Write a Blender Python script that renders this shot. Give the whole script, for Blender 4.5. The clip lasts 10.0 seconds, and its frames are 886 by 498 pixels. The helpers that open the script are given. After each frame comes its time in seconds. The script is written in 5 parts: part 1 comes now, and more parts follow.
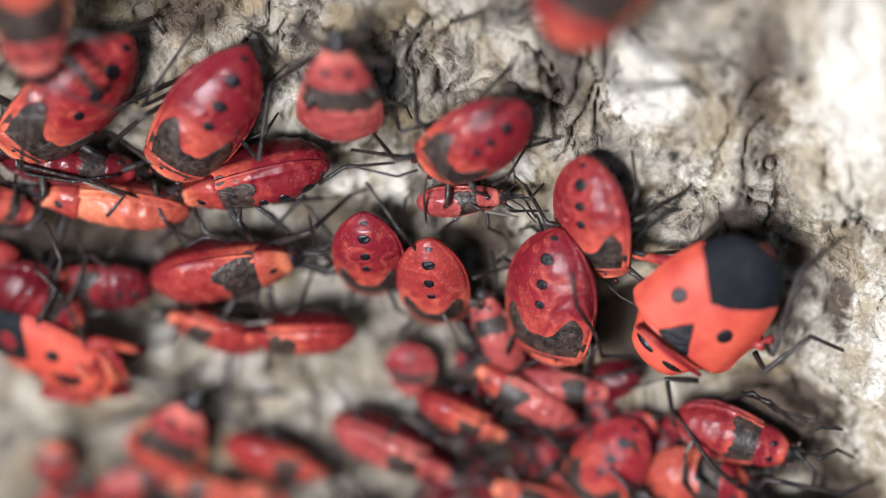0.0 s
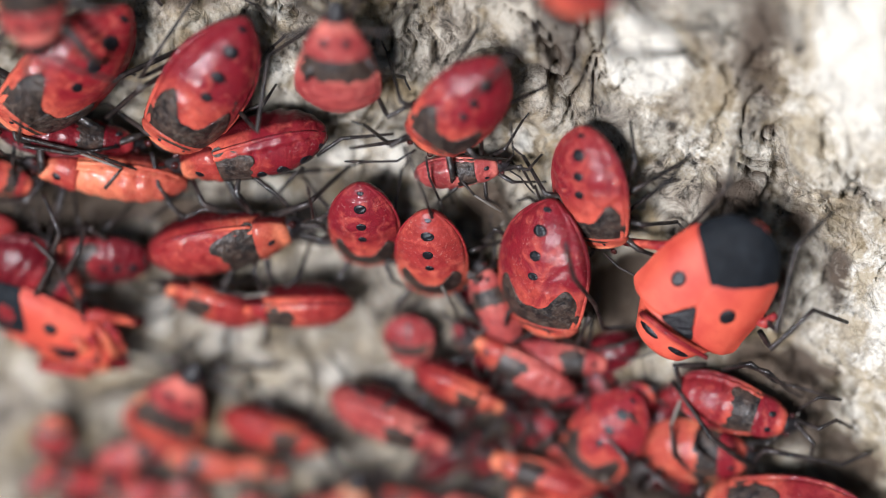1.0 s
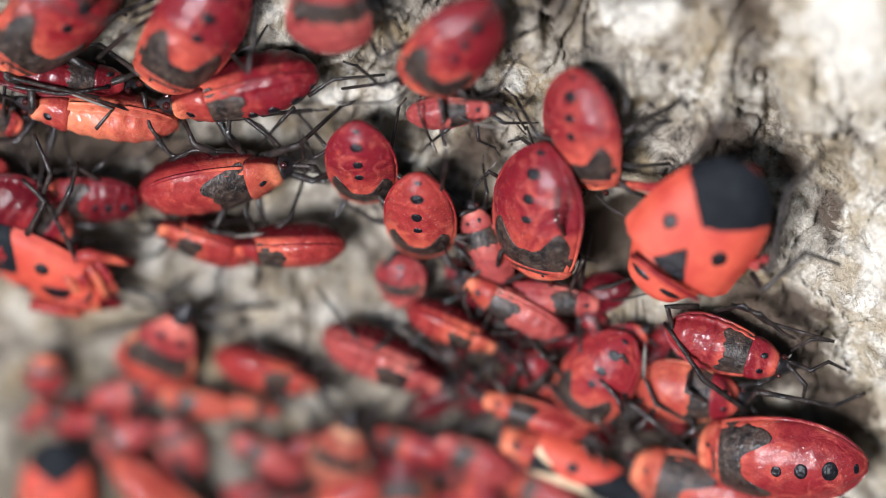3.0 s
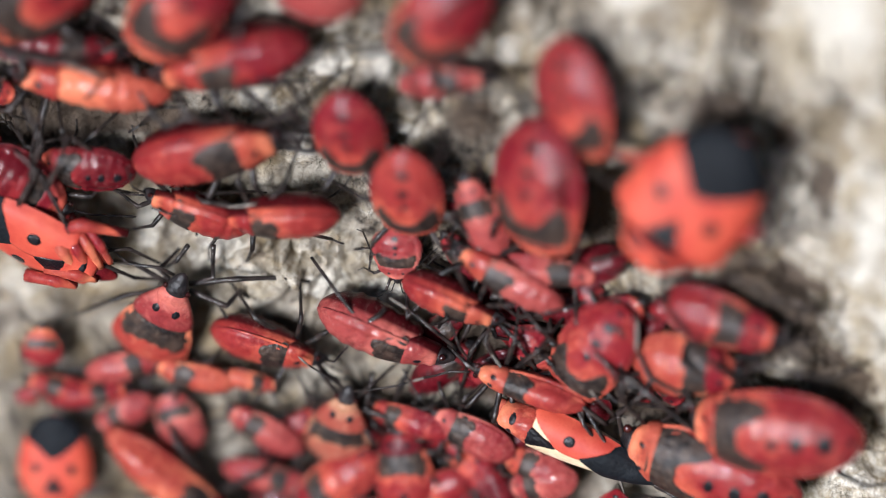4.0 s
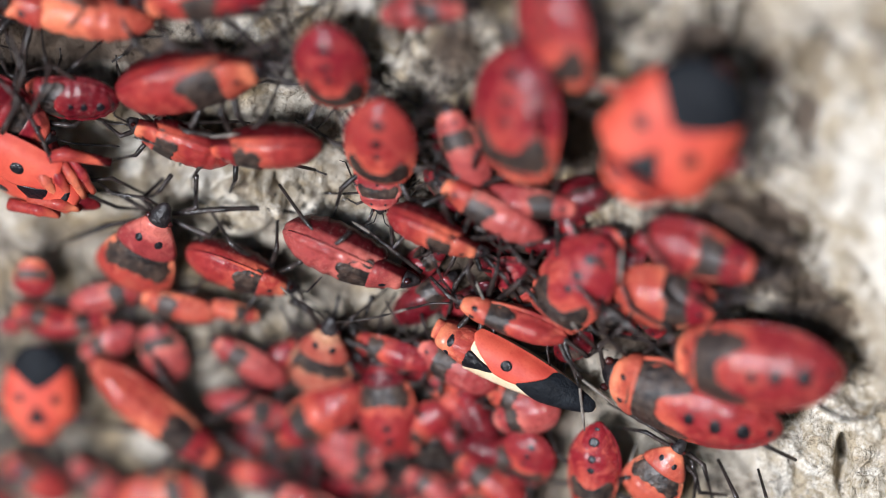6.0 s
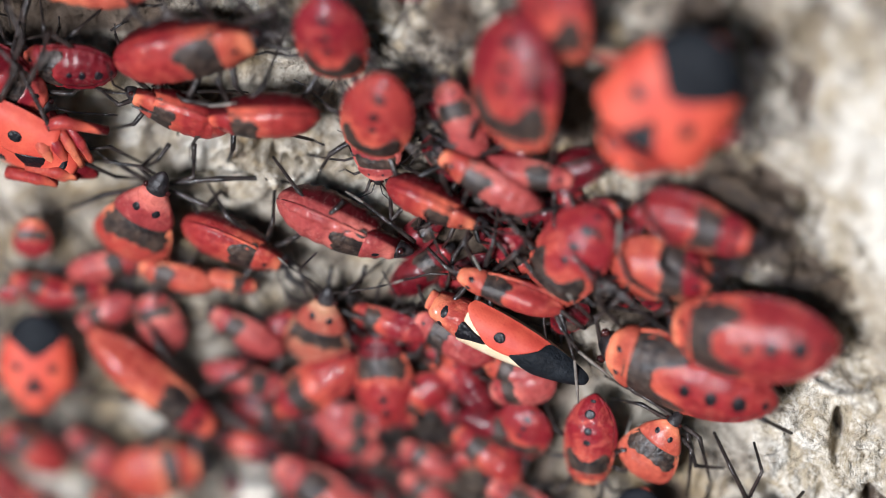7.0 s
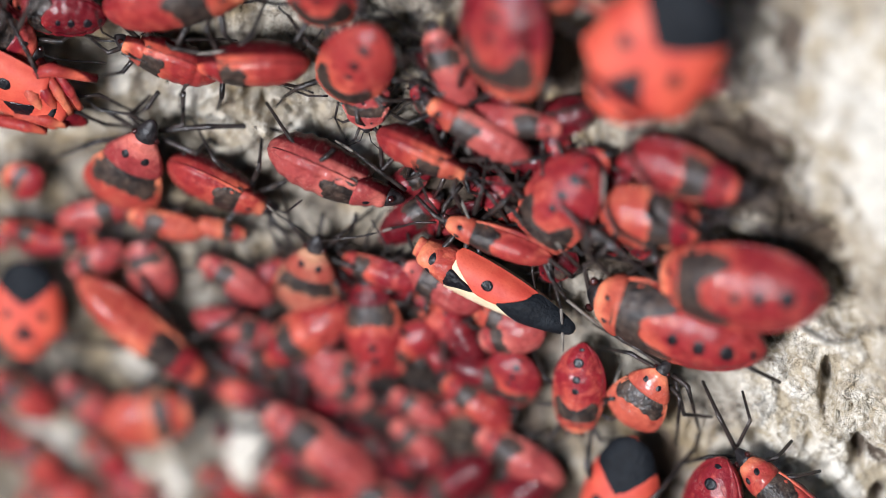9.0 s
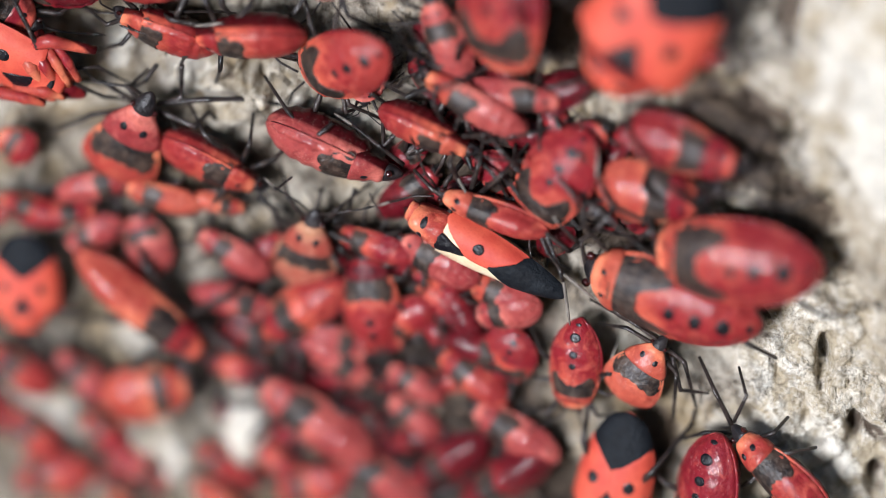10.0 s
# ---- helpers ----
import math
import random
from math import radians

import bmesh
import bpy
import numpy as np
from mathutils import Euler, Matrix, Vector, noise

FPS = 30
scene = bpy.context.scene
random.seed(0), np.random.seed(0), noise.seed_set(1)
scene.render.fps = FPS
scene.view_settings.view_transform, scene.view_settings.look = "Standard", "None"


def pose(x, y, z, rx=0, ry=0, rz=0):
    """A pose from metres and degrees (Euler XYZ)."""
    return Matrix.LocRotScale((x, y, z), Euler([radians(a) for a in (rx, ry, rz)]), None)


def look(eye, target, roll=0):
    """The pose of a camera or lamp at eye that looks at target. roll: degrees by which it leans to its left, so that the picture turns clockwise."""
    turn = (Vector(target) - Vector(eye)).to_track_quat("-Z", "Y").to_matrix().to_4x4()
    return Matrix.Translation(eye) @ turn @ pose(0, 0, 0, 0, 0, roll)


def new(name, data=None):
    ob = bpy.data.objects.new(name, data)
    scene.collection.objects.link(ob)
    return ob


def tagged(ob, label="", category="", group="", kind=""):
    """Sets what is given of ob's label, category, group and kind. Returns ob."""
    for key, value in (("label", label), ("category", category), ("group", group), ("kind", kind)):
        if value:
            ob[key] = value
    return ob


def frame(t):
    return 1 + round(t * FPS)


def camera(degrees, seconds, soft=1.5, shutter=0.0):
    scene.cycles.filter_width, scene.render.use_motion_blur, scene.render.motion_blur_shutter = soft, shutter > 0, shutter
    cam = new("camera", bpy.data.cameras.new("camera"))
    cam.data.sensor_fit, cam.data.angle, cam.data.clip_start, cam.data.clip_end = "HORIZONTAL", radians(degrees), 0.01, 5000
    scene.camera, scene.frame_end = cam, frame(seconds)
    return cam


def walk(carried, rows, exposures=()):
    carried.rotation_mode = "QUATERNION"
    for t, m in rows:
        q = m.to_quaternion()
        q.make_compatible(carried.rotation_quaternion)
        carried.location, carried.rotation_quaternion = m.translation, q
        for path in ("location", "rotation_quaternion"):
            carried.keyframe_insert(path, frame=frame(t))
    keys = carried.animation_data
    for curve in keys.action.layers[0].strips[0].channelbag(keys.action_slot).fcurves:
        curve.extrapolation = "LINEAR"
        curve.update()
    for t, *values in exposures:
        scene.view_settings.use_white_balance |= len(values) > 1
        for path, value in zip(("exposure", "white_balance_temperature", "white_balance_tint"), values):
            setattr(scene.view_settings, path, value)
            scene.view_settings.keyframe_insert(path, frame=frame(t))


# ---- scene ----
# Camera: a long macro lens, 0.8 m in front of the trunk, sliding slowly down it.
cam = camera(4.4897, 10.0, soft=0.75)
cam.data.dof.use_dof = True
cam.data.dof.focus_distance = 0.7983
cam.data.dof.aperture_fstop = 4.9
walk(cam, [
    (0, pose(-0.044231, -0.726648, 0.348290, 65.1851, -1.1101, -2.8381)),
    (0.5, pose(-0.044176, -0.727057, 0.347410, 65.1827, -1.1077, -2.8417)),
    (1, pose(-0.048788, -0.730225, 0.339873, 65.7028, -1.1281, -3.1964)),
    (1.5, pose(-0.046067, -0.728537, 0.343965, 65.3161, -1.1625, -2.9699)),
    (2, pose(-0.050004, -0.725932, 0.348999, 64.8377, -1.2608, -3.2472)),
    (2.5, pose(-0.051493, -0.724566, 0.351613, 64.5368, -1.2541, -3.3883)),
    (2.7, pose(-0.052078, -0.723902, 0.352603, 64.4165, -1.2514, -3.4448)),
    (3.2, pose(-0.029400, -0.724627, 0.346265, 64.7566, -0.6821, -1.9411)),
    (3.8, pose(-0.006237, -0.722254, 0.341585, 64.8968, -0.0461, -0.4224)),
    (4, pose(-0.004238, -0.722671, 0.339619, 65.0044, -0.0259, -0.2818)),
    (4.5, pose(0.001482, -0.725024, 0.334560, 65.3119, 0.0319, 0.1205)),
    (5, pose(0.000000, -0.723687, 0.337461, 65.0000, -0.0000, 0.0000)),
    (5.5, pose(0.006230, -0.724337, 0.336014, 65.0285, 0.1227, 0.4112)),
    (6.2, pose(0.010666, -0.726447, 0.331368, 65.2871, 0.0023, 0.7943)),
    (7, pose(0.015757, -0.728811, 0.326050, 65.5825, -0.1360, 1.2307)),
    (7.5, pose(0.018878, -0.729811, 0.323736, 65.6590, -0.0508, 1.4252)),
    (8, pose(0.021822, -0.728878, 0.325653, 65.4396, 0.0059, 1.6143)),
    (8.5, pose(0.020612, -0.729214, 0.325009, 65.4690, -0.1030, 1.5488)),
    (9, pose(0.022897, -0.728205, 0.327094, 65.2397, -0.0403, 1.6884)),
    (9.5, pose(0.027520, -0.729004, 0.325061, 65.3188, -0.0290, 2.0339)),
    (10, pose(0.031701, -0.733298, 0.315240, 66.0419, -0.1200, 2.3865)),
], exposures=[(0, 0.72, 5750, 11), (10, 0.72, 5750, 11)])

# ---- light: a bright hazy sky and a soft sun from the upper side ----
SUN_ELEVATION, SUN_AZIMUTH = 6, -27      # degrees; azimuth from straight out of the trunk towards +x
world = bpy.data.worlds.new("sky")
scene.world = world
world.use_nodes = True
wt = world.node_tree
sky = wt.nodes.new("ShaderNodeTexSky")
sky.sky_type = "NISHITA"
sky.sun_disc = False
sky.sun_elevation = radians(SUN_ELEVATION)
sky.sun_rotation = radians(180 - SUN_AZIMUTH)
sky.air_density, sky.dust_density, sky.ozone_density = 1.0, 1.0, 2.0
wt.links.new(sky.outputs["Color"], wt.nodes["Background"].inputs["Color"])
wt.nodes["Background"].inputs["Strength"].default_value = 0.06
sun = new("sun", bpy.data.lights.new("sun", "SUN"))
sun.data.energy, sun.data.angle, sun.data.color = 4.75, radians(20), (1.0, 0.975, 0.95)
sun_dir = Vector((math.sin(radians(SUN_AZIMUTH)) * math.cos(radians(SUN_ELEVATION)),
                  -math.cos(radians(SUN_AZIMUTH)) * math.cos(radians(SUN_ELEVATION)), math.sin(radians(SUN_ELEVATION))))
sun.matrix_world = look(tuple(sun_dir * 3), (0, 0, 0))


# ---- materials ----
class Mat:
    """Small builder for node materials."""

    def __init__(self, name, rough=0.5, metal=0.0, spec=0.5, coat=0.0, coat_rough=0.1):
        self.m = bpy.data.materials.new(name)
        self.m.use_nodes = True
        self.t = self.m.node_tree
        self.b = self.t.nodes["Principled BSDF"]
        for key, value in (("Roughness", rough), ("Metallic", metal), ("Specular IOR Level", spec), ("Coat Weight", coat), ("Coat Roughness", coat_rough)):
            self.b.inputs[key].default_value = value
        self.co = self.node("ShaderNodeTexCoord").outputs["Object"]

    def node(self, kind, **values):
        n = self.t.nodes.new(kind)
        for key, value in values.items():
            n.inputs[key.replace("_", " ")].default_value = value
        return n

    def link(self, a, b):
        self.t.links.new(a, b)

    def noise(self, scale, detail=4.0, rough=0.55, distort=0.0, co=None):
        n = self.node("ShaderNodeTexNoise", Scale=scale, Detail=detail, Roughness=rough, Distortion=distort)
        self.link(co or self.co, n.inputs["Vector"])
        return n.outputs["Fac"]

    def cells(self, scale, feature="F1", co=None):
        n = self.node("ShaderNodeTexVoronoi", Scale=scale)
        n.feature = feature
        self.link(co or self.co, n.inputs["Vector"])
        return n.outputs["Distance"]

    def ramp(self, fac, *stops):
        n = self.node("ShaderNodeValToRGB")
        e = n.color_ramp.elements
        while len(e) < len(stops):
            e.new(0.5)
        for el, (p, c) in zip(e, stops):
            el.position = p
            el.color = (c, c, c, 1) if isinstance(c, (int, float)) else (*c, 1)
        self.link(fac, n.inputs["Fac"])
        return n.outputs["Color"]

    def mix(self, fac, a, b, blend="MIX"):
        n = self.node("ShaderNodeMix")
        n.data_type, n.blend_type = "RGBA", blend
        for slot, v in ((0, fac), (6, a), (7, b)):
            if isinstance(v, (int, float)):
                n.inputs[slot].default_value = v
            elif isinstance(v, tuple):
                n.inputs[slot].default_value = (*v, 1)
            else:
                self.link(v, n.inputs[slot])
        return n.outputs[2]

    def math(self, op, a, b=0.0):
        n = self.node("ShaderNodeMath")
        n.operation = op
        for slot, v in ((0, a), (1, b)):
            if isinstance(v, (int, float)):
                n.inputs[slot].default_value = v
            else:
                self.link(v, n.inputs[slot])
        return n.outputs[0]

    def colour(self, c):
        if isinstance(c, tuple):
            self.b.inputs["Base Color"].default_value = (*c, 1)
        else:
            self.link(c, self.b.inputs["Base Color"])
        return self

    def bump(self, height, strength, distance):
        n = self.node("ShaderNodeBump", Strength=strength, Distance=distance)
        self.link(height, n.inputs["Height"])
        self.link(n.outputs["Normal"], self.b.inputs["Normal"])
        self.link(n.outputs["Normal"], self.b.inputs["Coat Normal"])
        return self


def shell(name, deep, warm, rough=0.40, coat=0.36, paler=0.0):
    """Glossy insect cuticle: wine-red belly with shade painted in, red back that is warmer ahead, in cloudy patches,
    with dust and fine wrinkles.
    """
    m = Mat(name, rough=rough, coat=coat, coat_rough=0.05, spec=0.12)
    own = m.node("ShaderNodeObjectInfo").outputs["Random"]
    shifted = m.node("ShaderNodeVectorMath")
    m.link(m.co, shifted.inputs[0])
    m.link(m.math("MULTIPLY", own, 0.7), shifted.inputs[1])
    co = shifted.outputs[0]
    along = m.node("ShaderNodeSeparateXYZ")
    m.link(m.node("ShaderNodeTexCoord").outputs["Generated"], along.inputs[0])
    cloudy = m.math("MULTIPLY", m.math("SUBTRACT", m.noise(330, 4, 0.6, 0.8, co), 0.5), 0.9)
    fore = m.ramp(m.math("ADD", along.outputs["X"], m.math("MULTIPLY", cloudy, 0.7)), (0.50, 0.0), (0.90, 0.85))
    share = m.math("ADD", fore, m.math("ADD", m.math("MULTIPLY", m.math("SUBTRACT", own, 0.5), 0.20), paler))
    share = m.ramp(m.math("ADD", share, m.math("MULTIPLY", cloudy, 0.6)), (0.0, 0.0), (1.0, 1.0))
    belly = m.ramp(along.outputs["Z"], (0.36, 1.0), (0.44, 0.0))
    base = m.mix(share, deep, warm)
    base = m.mix(m.ramp(m.noise(1300, 4, 0.65, 0.5, co), (0.46, 0.0), (0.74, 0.5)), base, tuple(c * 0.5 for c in deep))
    smear = m.ramp(m.noise(440, 5, 0.66, 1.8, co), (0.54, 0.0), (0.70, 0.45))
    base = m.mix(smear, base, tuple(c * 0.55 for c in deep))
    blotch = m.ramp(m.noise(560, 5, 0.64, 1.4, co), (0.53, 0.0), (0.72, 0.42))
    base = m.mix(blotch, base, tuple(min(0.8, w * 1.1 + 0.025) for w in warm))
    # belly: deep red of its own, darkened further to stand for its shaded side
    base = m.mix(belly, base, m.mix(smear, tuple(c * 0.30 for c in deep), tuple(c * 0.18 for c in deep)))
    dust = m.ramp(m.noise(5200, 3, 0.6, 0.0, co), (0.58, 0.0), (0.74, 0.28))
    dust = m.math("MULTIPLY", dust, m.ramp(m.noise(420, 3, 0.6, 0.0, co), (0.46, 0.0), (0.64, 1.0)))
    m.colour(m.mix(dust, base, (0.62, 0.50, 0.42)))
    m.link(m.ramp(m.noise(900, 3, 0.6, 0.0, co), (0.3, rough * 0.8), (0.7, min(1.0, rough * 1.6))), m.b.inputs["Roughness"])
    m.link(m.ramp(m.noise(700, 3, 0.6, 0.4, co), (0.36, coat), (0.70, coat * 0.5)), m.b.inputs["Coat Weight"])
    m.b.inputs["Subsurface Weight"].default_value = 0.06
    m.b.inputs["Subsurface Radius"].default_value = (0.0012, 0.0004, 0.0003)
    m.b.inputs["Subsurface Scale"].default_value = 1.0
    wrinkle = m.math("ADD", m.noise(2300, 3, 0.6, 1.2, co), m.math("MULTIPLY", m.noise(300, 3, 0.5, 1.8, co), 5.0))
    return m.bump(wrinkle, 0.26, 0.00022).m


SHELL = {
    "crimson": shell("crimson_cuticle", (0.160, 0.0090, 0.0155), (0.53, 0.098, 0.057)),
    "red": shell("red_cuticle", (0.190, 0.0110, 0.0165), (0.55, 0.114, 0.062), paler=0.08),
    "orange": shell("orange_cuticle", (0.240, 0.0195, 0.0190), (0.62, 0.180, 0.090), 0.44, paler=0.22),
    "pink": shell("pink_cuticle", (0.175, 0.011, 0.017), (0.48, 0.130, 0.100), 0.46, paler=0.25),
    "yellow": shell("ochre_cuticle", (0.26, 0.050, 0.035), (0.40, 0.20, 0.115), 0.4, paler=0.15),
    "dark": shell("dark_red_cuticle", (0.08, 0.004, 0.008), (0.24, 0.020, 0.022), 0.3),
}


def dark(name, a, b, rough, coat=0.0, dusty=0.0):
    m = Mat(name, rough=rough, coat=coat, spec=0.3)
    c = m.mix(m.ramp(m.noise(1100, 4), (0.38, 0.0), (0.68, 1.0)), a, b)
    if dusty:
        c = m.mix(m.ramp(m.noise(2600, 4, 0.7), (0.50, 0.0), (0.68, dusty)), c, (0.15, 0.115, 0.09))
    m.colour(c)
    return m.bump(m.math("ADD", m.noise(3500, 3), m.math("MULTIPLY", m.noise(800, 4, 0.6, 1.5), 2.0)), 0.55, 0.00016).m


PAD = dark("grey_black_wing_pad", (0.008, 0.006, 0.006), (0.055, 0.034, 0.025), 0.45, 0.16, 0.4)
SPOT = dark("black_spot", (0.003, 0.003, 0.005), (0.010, 0.009, 0.011), 0.36, 0.10)
HEAD = dark("black_head", (0.008, 0.007, 0.008), (0.03, 0.024, 0.024), 0.4)
LEG = dark("black_leg", (0.006, 0.005, 0.005), (0.040, 0.029, 0.025), 0.34, 0.25)
TARSUS = dark("grey_leg_tip", (0.10, 0.088, 0.075), (0.22, 0.19, 0.16), 0.5)
MEMBRANE = dark("black_wing_membrane", (0.003, 0.004, 0.006), (0.008, 0.010, 0.013), 0.7)
MEMBRANE.node_tree.nodes["Principled BSDF"].inputs["Specular IOR Level"].default_value = 0.2
PALE = dark("cream_underside", (0.62, 0.48, 0.30), (0.75, 0.60, 0.42), 0.5)
EYE = dark("dark_red_eye", (0.02, 0.004, 0.004), (0.05, 0.01, 0.008), 0.18, 0.5)


def wing_red():
    m = Mat("red_leathery_wing", rough=0.55, spec=0.3)
    c = m.mix(m.ramp(m.noise(500, 3), (0.35, 0.0), (0.7, 1.0)), (0.40, 0.045, 0.028), (0.52, 0.088, 0.048))
    m.colour(m.mix(m.ramp(m.noise(7000, 2), (0.55, 0.0), (0.75, 0.4)), c, (0.30, 0.020, 0.016)))
    return m.bump(m.noise(6000, 2), 0.35, 0.00006).m


WING = wing_red()


def bark_material():
    """Weathered bark: grey-brown plates, dark dirt with painted shade, cream lichen crust with fine speckle."""
    m = Mat("lichen_covered_bark", rough=1.0, spec=0.08)
    fine, mid, large = m.noise(2600, 5, 0.7), m.noise(460, 6, 0.70, 0.6), m.noise(90, 4, 0.6, 0.4)
    wood = m.ramp(mid, (0.36, (0.035, 0.029, 0.024)), (0.47, (0.25, 0.21, 0.165)), (0.60, (0.50, 0.44, 0.355)))
    tawny = m.ramp(m.noise(160, 4, 0.6, 0.5), (0.47, 0.0), (0.62, 0.75))
    wood = m.mix(tawny, wood, (0.36, 0.27, 0.15))
    grey = m.ramp(m.noise(190, 5, 0.72), (0.49, 0.0), (0.60, 0.75))
    wood = m.mix(grey, wood, (0.50, 0.45, 0.37))
    # dark bark and dirt, plus shade between bugs and in hollows put into colour
    dark_mask = m.node("ShaderNodeAttribute")
    dark_mask.attribute_name = "dirt_shade"
    darkened = m.ramp(m.math("ADD", m.math("MULTIPLY", dark_mask.outputs["Fac"], 0.8), m.math("MULTIPLY", mid, 0.5)), (0.44, 0.0), (0.70, 0.92))
    wood = m.mix(darkened, wood, (0.095, 0.068, 0.050))
    # cream crust, thicker on the flank that bulges out
    sep = m.node("ShaderNodeSeparateXYZ")
    m.link(m.co, sep.inputs[0])
    flank = m.node("ShaderNodeMapRange", From_Min=0.004, From_Max=0.030, To_Min=-0.05, To_Max=0.10)
    m.link(sep.outputs["X"], flank.inputs["Value"])
    grown = m.node("ShaderNodeAttribute")
    grown.attribute_name = "pale"
    amount = m.math("ADD", m.math("ADD", m.math("MULTIPLY", large, 0.45), m.math("MULTIPLY", mid, 0.55)), flank.outputs["Result"])
    amount = m.math("ADD", amount, m.math("MULTIPLY", grown.outputs["Fac"], 0.20))
    amount = m.math("SUBTRACT", amount, m.math("MULTIPLY", dark_mask.outputs["Fac"], 0.12))
    crust = m.ramp(amount, (0.565, 0.0), (0.64, 1.0))
    pale = m.mix(m.ramp(fine, (0.36, 0.0), (0.58, 1.0)), (0.42, 0.36, 0.275), (0.84, 0.785, 0.685))
    worn = m.ramp(m.noise(330, 5, 0.7, 0.8), (0.42, 0.0), (0.57, 0.85))
    pale = m.mix(worn, pale, (0.42, 0.34, 0.225))
    mottle = m.ramp(m.noise(130, 4, 0.62, 0.6), (0.50, 0.0), (0.62, 0.7))
    pale = m.mix(mottle, pale, (0.40, 0.335, 0.25))
    c = m.mix(crust, wood, pale)
    chalk = m.math("ADD", m.math("MULTIPLY", grown.outputs["Fac"], 0.44), m.math("MULTIPLY", m.noise(600, 5, 0.7, 0.5), 0.6))
    chalk = m.math("SUBTRACT", chalk, m.math("MULTIPLY", dark_mask.outputs["Fac"], 0.35))
    c = m.mix(m.ramp(chalk, (0.62, 0.0), (0.74, 0.85)), c, (0.80, 0.745, 0.645))
    drift = m.node("ShaderNodeVectorMath")
    drift.operation = "ADD"
    wobble = m.node("ShaderNodeTexNoise", Scale=260.0, Detail=5.0, Roughness=0.65)
    m.link(m.co, wobble.inputs["Vector"])
    scaled = m.node("ShaderNodeVectorMath")
    scaled.operation = "SCALE"
    scaled.inputs["Scale"].default_value = 0.006
    m.link(wobble.outputs["Color"], scaled.inputs[0])
    m.link(m.co, drift.inputs[0])
    m.link(scaled.outputs[0], drift.inputs[1])
    split = m.ramp(m.cells(420, "DISTANCE_TO_EDGE", drift.outputs[0]), (0.012, 0.3), (0.07, 0.0))
    split = m.math("MULTIPLY", split, m.ramp(m.noise(170, 3), (0.42, 0.0), (0.55, 1.0)))
    c = m.mix(split, c, (0.07, 0.055, 0.042))
    specks = m.ramp(m.cells(1150), (0.06, 0.7), (0.20, 0.0))
    specks = m.math("MULTIPLY", specks, m.ramp(m.noise(520, 3), (0.56, 0.0), (0.66, 1.0)))
    c = m.mix(specks, c, (0.035, 0.03, 0.028))
    m.colour(c)
    grain = m.math("MULTIPLY", m.cells(2100, "F1"), 0.25)
    height = m.math("SUBTRACT", m.math("ADD", m.math("MULTIPLY", fine, 0.7), mid), m.math("ADD", m.math("MULTIPLY", split, 0.5), grain))
    return m.bump(height, 0.9, 0.0007).m


BARK = bark_material()


# ---- building helpers ----
def part(name, verts, faces, material, parent, label="", smooth=True):
    """ONE mesh object under a thing or part."""
    me = bpy.data.meshes.new(name)
    me.from_pydata([tuple(v) for v in verts], [], faces)
    me.materials.append(material)
    if smooth:
        me.polygons.foreach_set("use_smooth", [True] * len(me.polygons))
    me.update()
    ob = new(name, me)
    ob.parent = parent
    if label:
        tagged(ob, label)
    return ob


def loft(rings, closed_ends=True):
    """A skin over rings of equal length; the ends are closed with a fan."""
    n = len(rings[0])
    verts = [v for r in rings for v in r]
    faces = []
    for i in range(len(rings) - 1):
        for j in range(n):
            k = (j + 1) % n
            faces.append((i * n + j, i * n + k, (i + 1) * n + k, (i + 1) * n + j))
    if closed_ends:
        for i, flip in ((0, True), (len(rings) - 1, False)):
            c = np.mean(np.array(rings[i]), axis=0)
            verts.append(tuple(c))
            ci = len(verts) - 1
            for j in range(n):
                k = (j + 1) % n
                faces.append((i * n + k, i * n + j, ci) if flip else (i * n + j, i * n + k, ci))
    return verts, faces


def tube(points, radii, sides=7):
    """A round limb along points."""
    pts = [Vector(p) for p in points]
    rings = []
    for i, p in enumerate(pts):
        d = (pts[min(i + 1, len(pts) - 1)] - pts[max(i - 1, 0)]).normalized()
        a = d.orthogonal().normalized() if i == 0 else (a - d * a.dot(d)).normalized()
        b = d.cross(a)
        rings.append([tuple(p + (a * math.cos(q) + b * math.sin(q)) * radii[i]) for q in (2 * math.pi * j / sides for j in range(sides))])
    return loft(rings)


def bent(points, steps=4, rng=None):
    """Rounds the corners of a polyline a little by adding points along it."""
    out = []
    for a, b in zip(points[:-1], points[1:]):
        for i in range(steps):
            out.append(Vector(a).lerp(Vector(b), i / steps))
    out.append(Vector(points[-1]))
    return out


# ---- the trunk's smooth shape: distance out of the plane y = 0 ----
def bulge(x):
    """How far the trunk stands out towards -y at x (metres)."""
    s = x if abs(x) < 0.042 else math.copysign(0.042 + 0.018 * math.tanh((abs(x) - 0.042) / 0.018), x)
    return (0.22 * s + 2.5 * s * s + 1.667 * (s * s)) * math.exp(-max(0.0, abs(x) - 0.06) ** 2 / 0.004) - 1.667 * x * x


def slope(x):
    return (bulge(x + 1e-4) - bulge(x - 1e-4)) / 2e-4


def seat(x, z, heading, lift, roll=0.0, pitch=0.0):
    """Pose on the bark (x, z in mm): heading counted from +x towards up, dorsal side out; roll and pitch about the body."""
    x, z, lift = x / 1000, z / 1000, lift / 1000
    k = slope(x)
    n = Vector((-k, -1, 0)).normalized()
    r = Vector((1, -k, 0)).normalized()
    f = (r * math.cos(radians(heading)) + Vector((0, 0, 1)) * math.sin(radians(heading))).normalized()
    left = n.cross(f)
    m = Matrix((f, left, n)).transposed().to_4x4()
    return Matrix.Translation(Vector((x, -bulge(x), z)) + n * lift) @ m @ pose(0, 0, 0, roll, -pitch, 0)


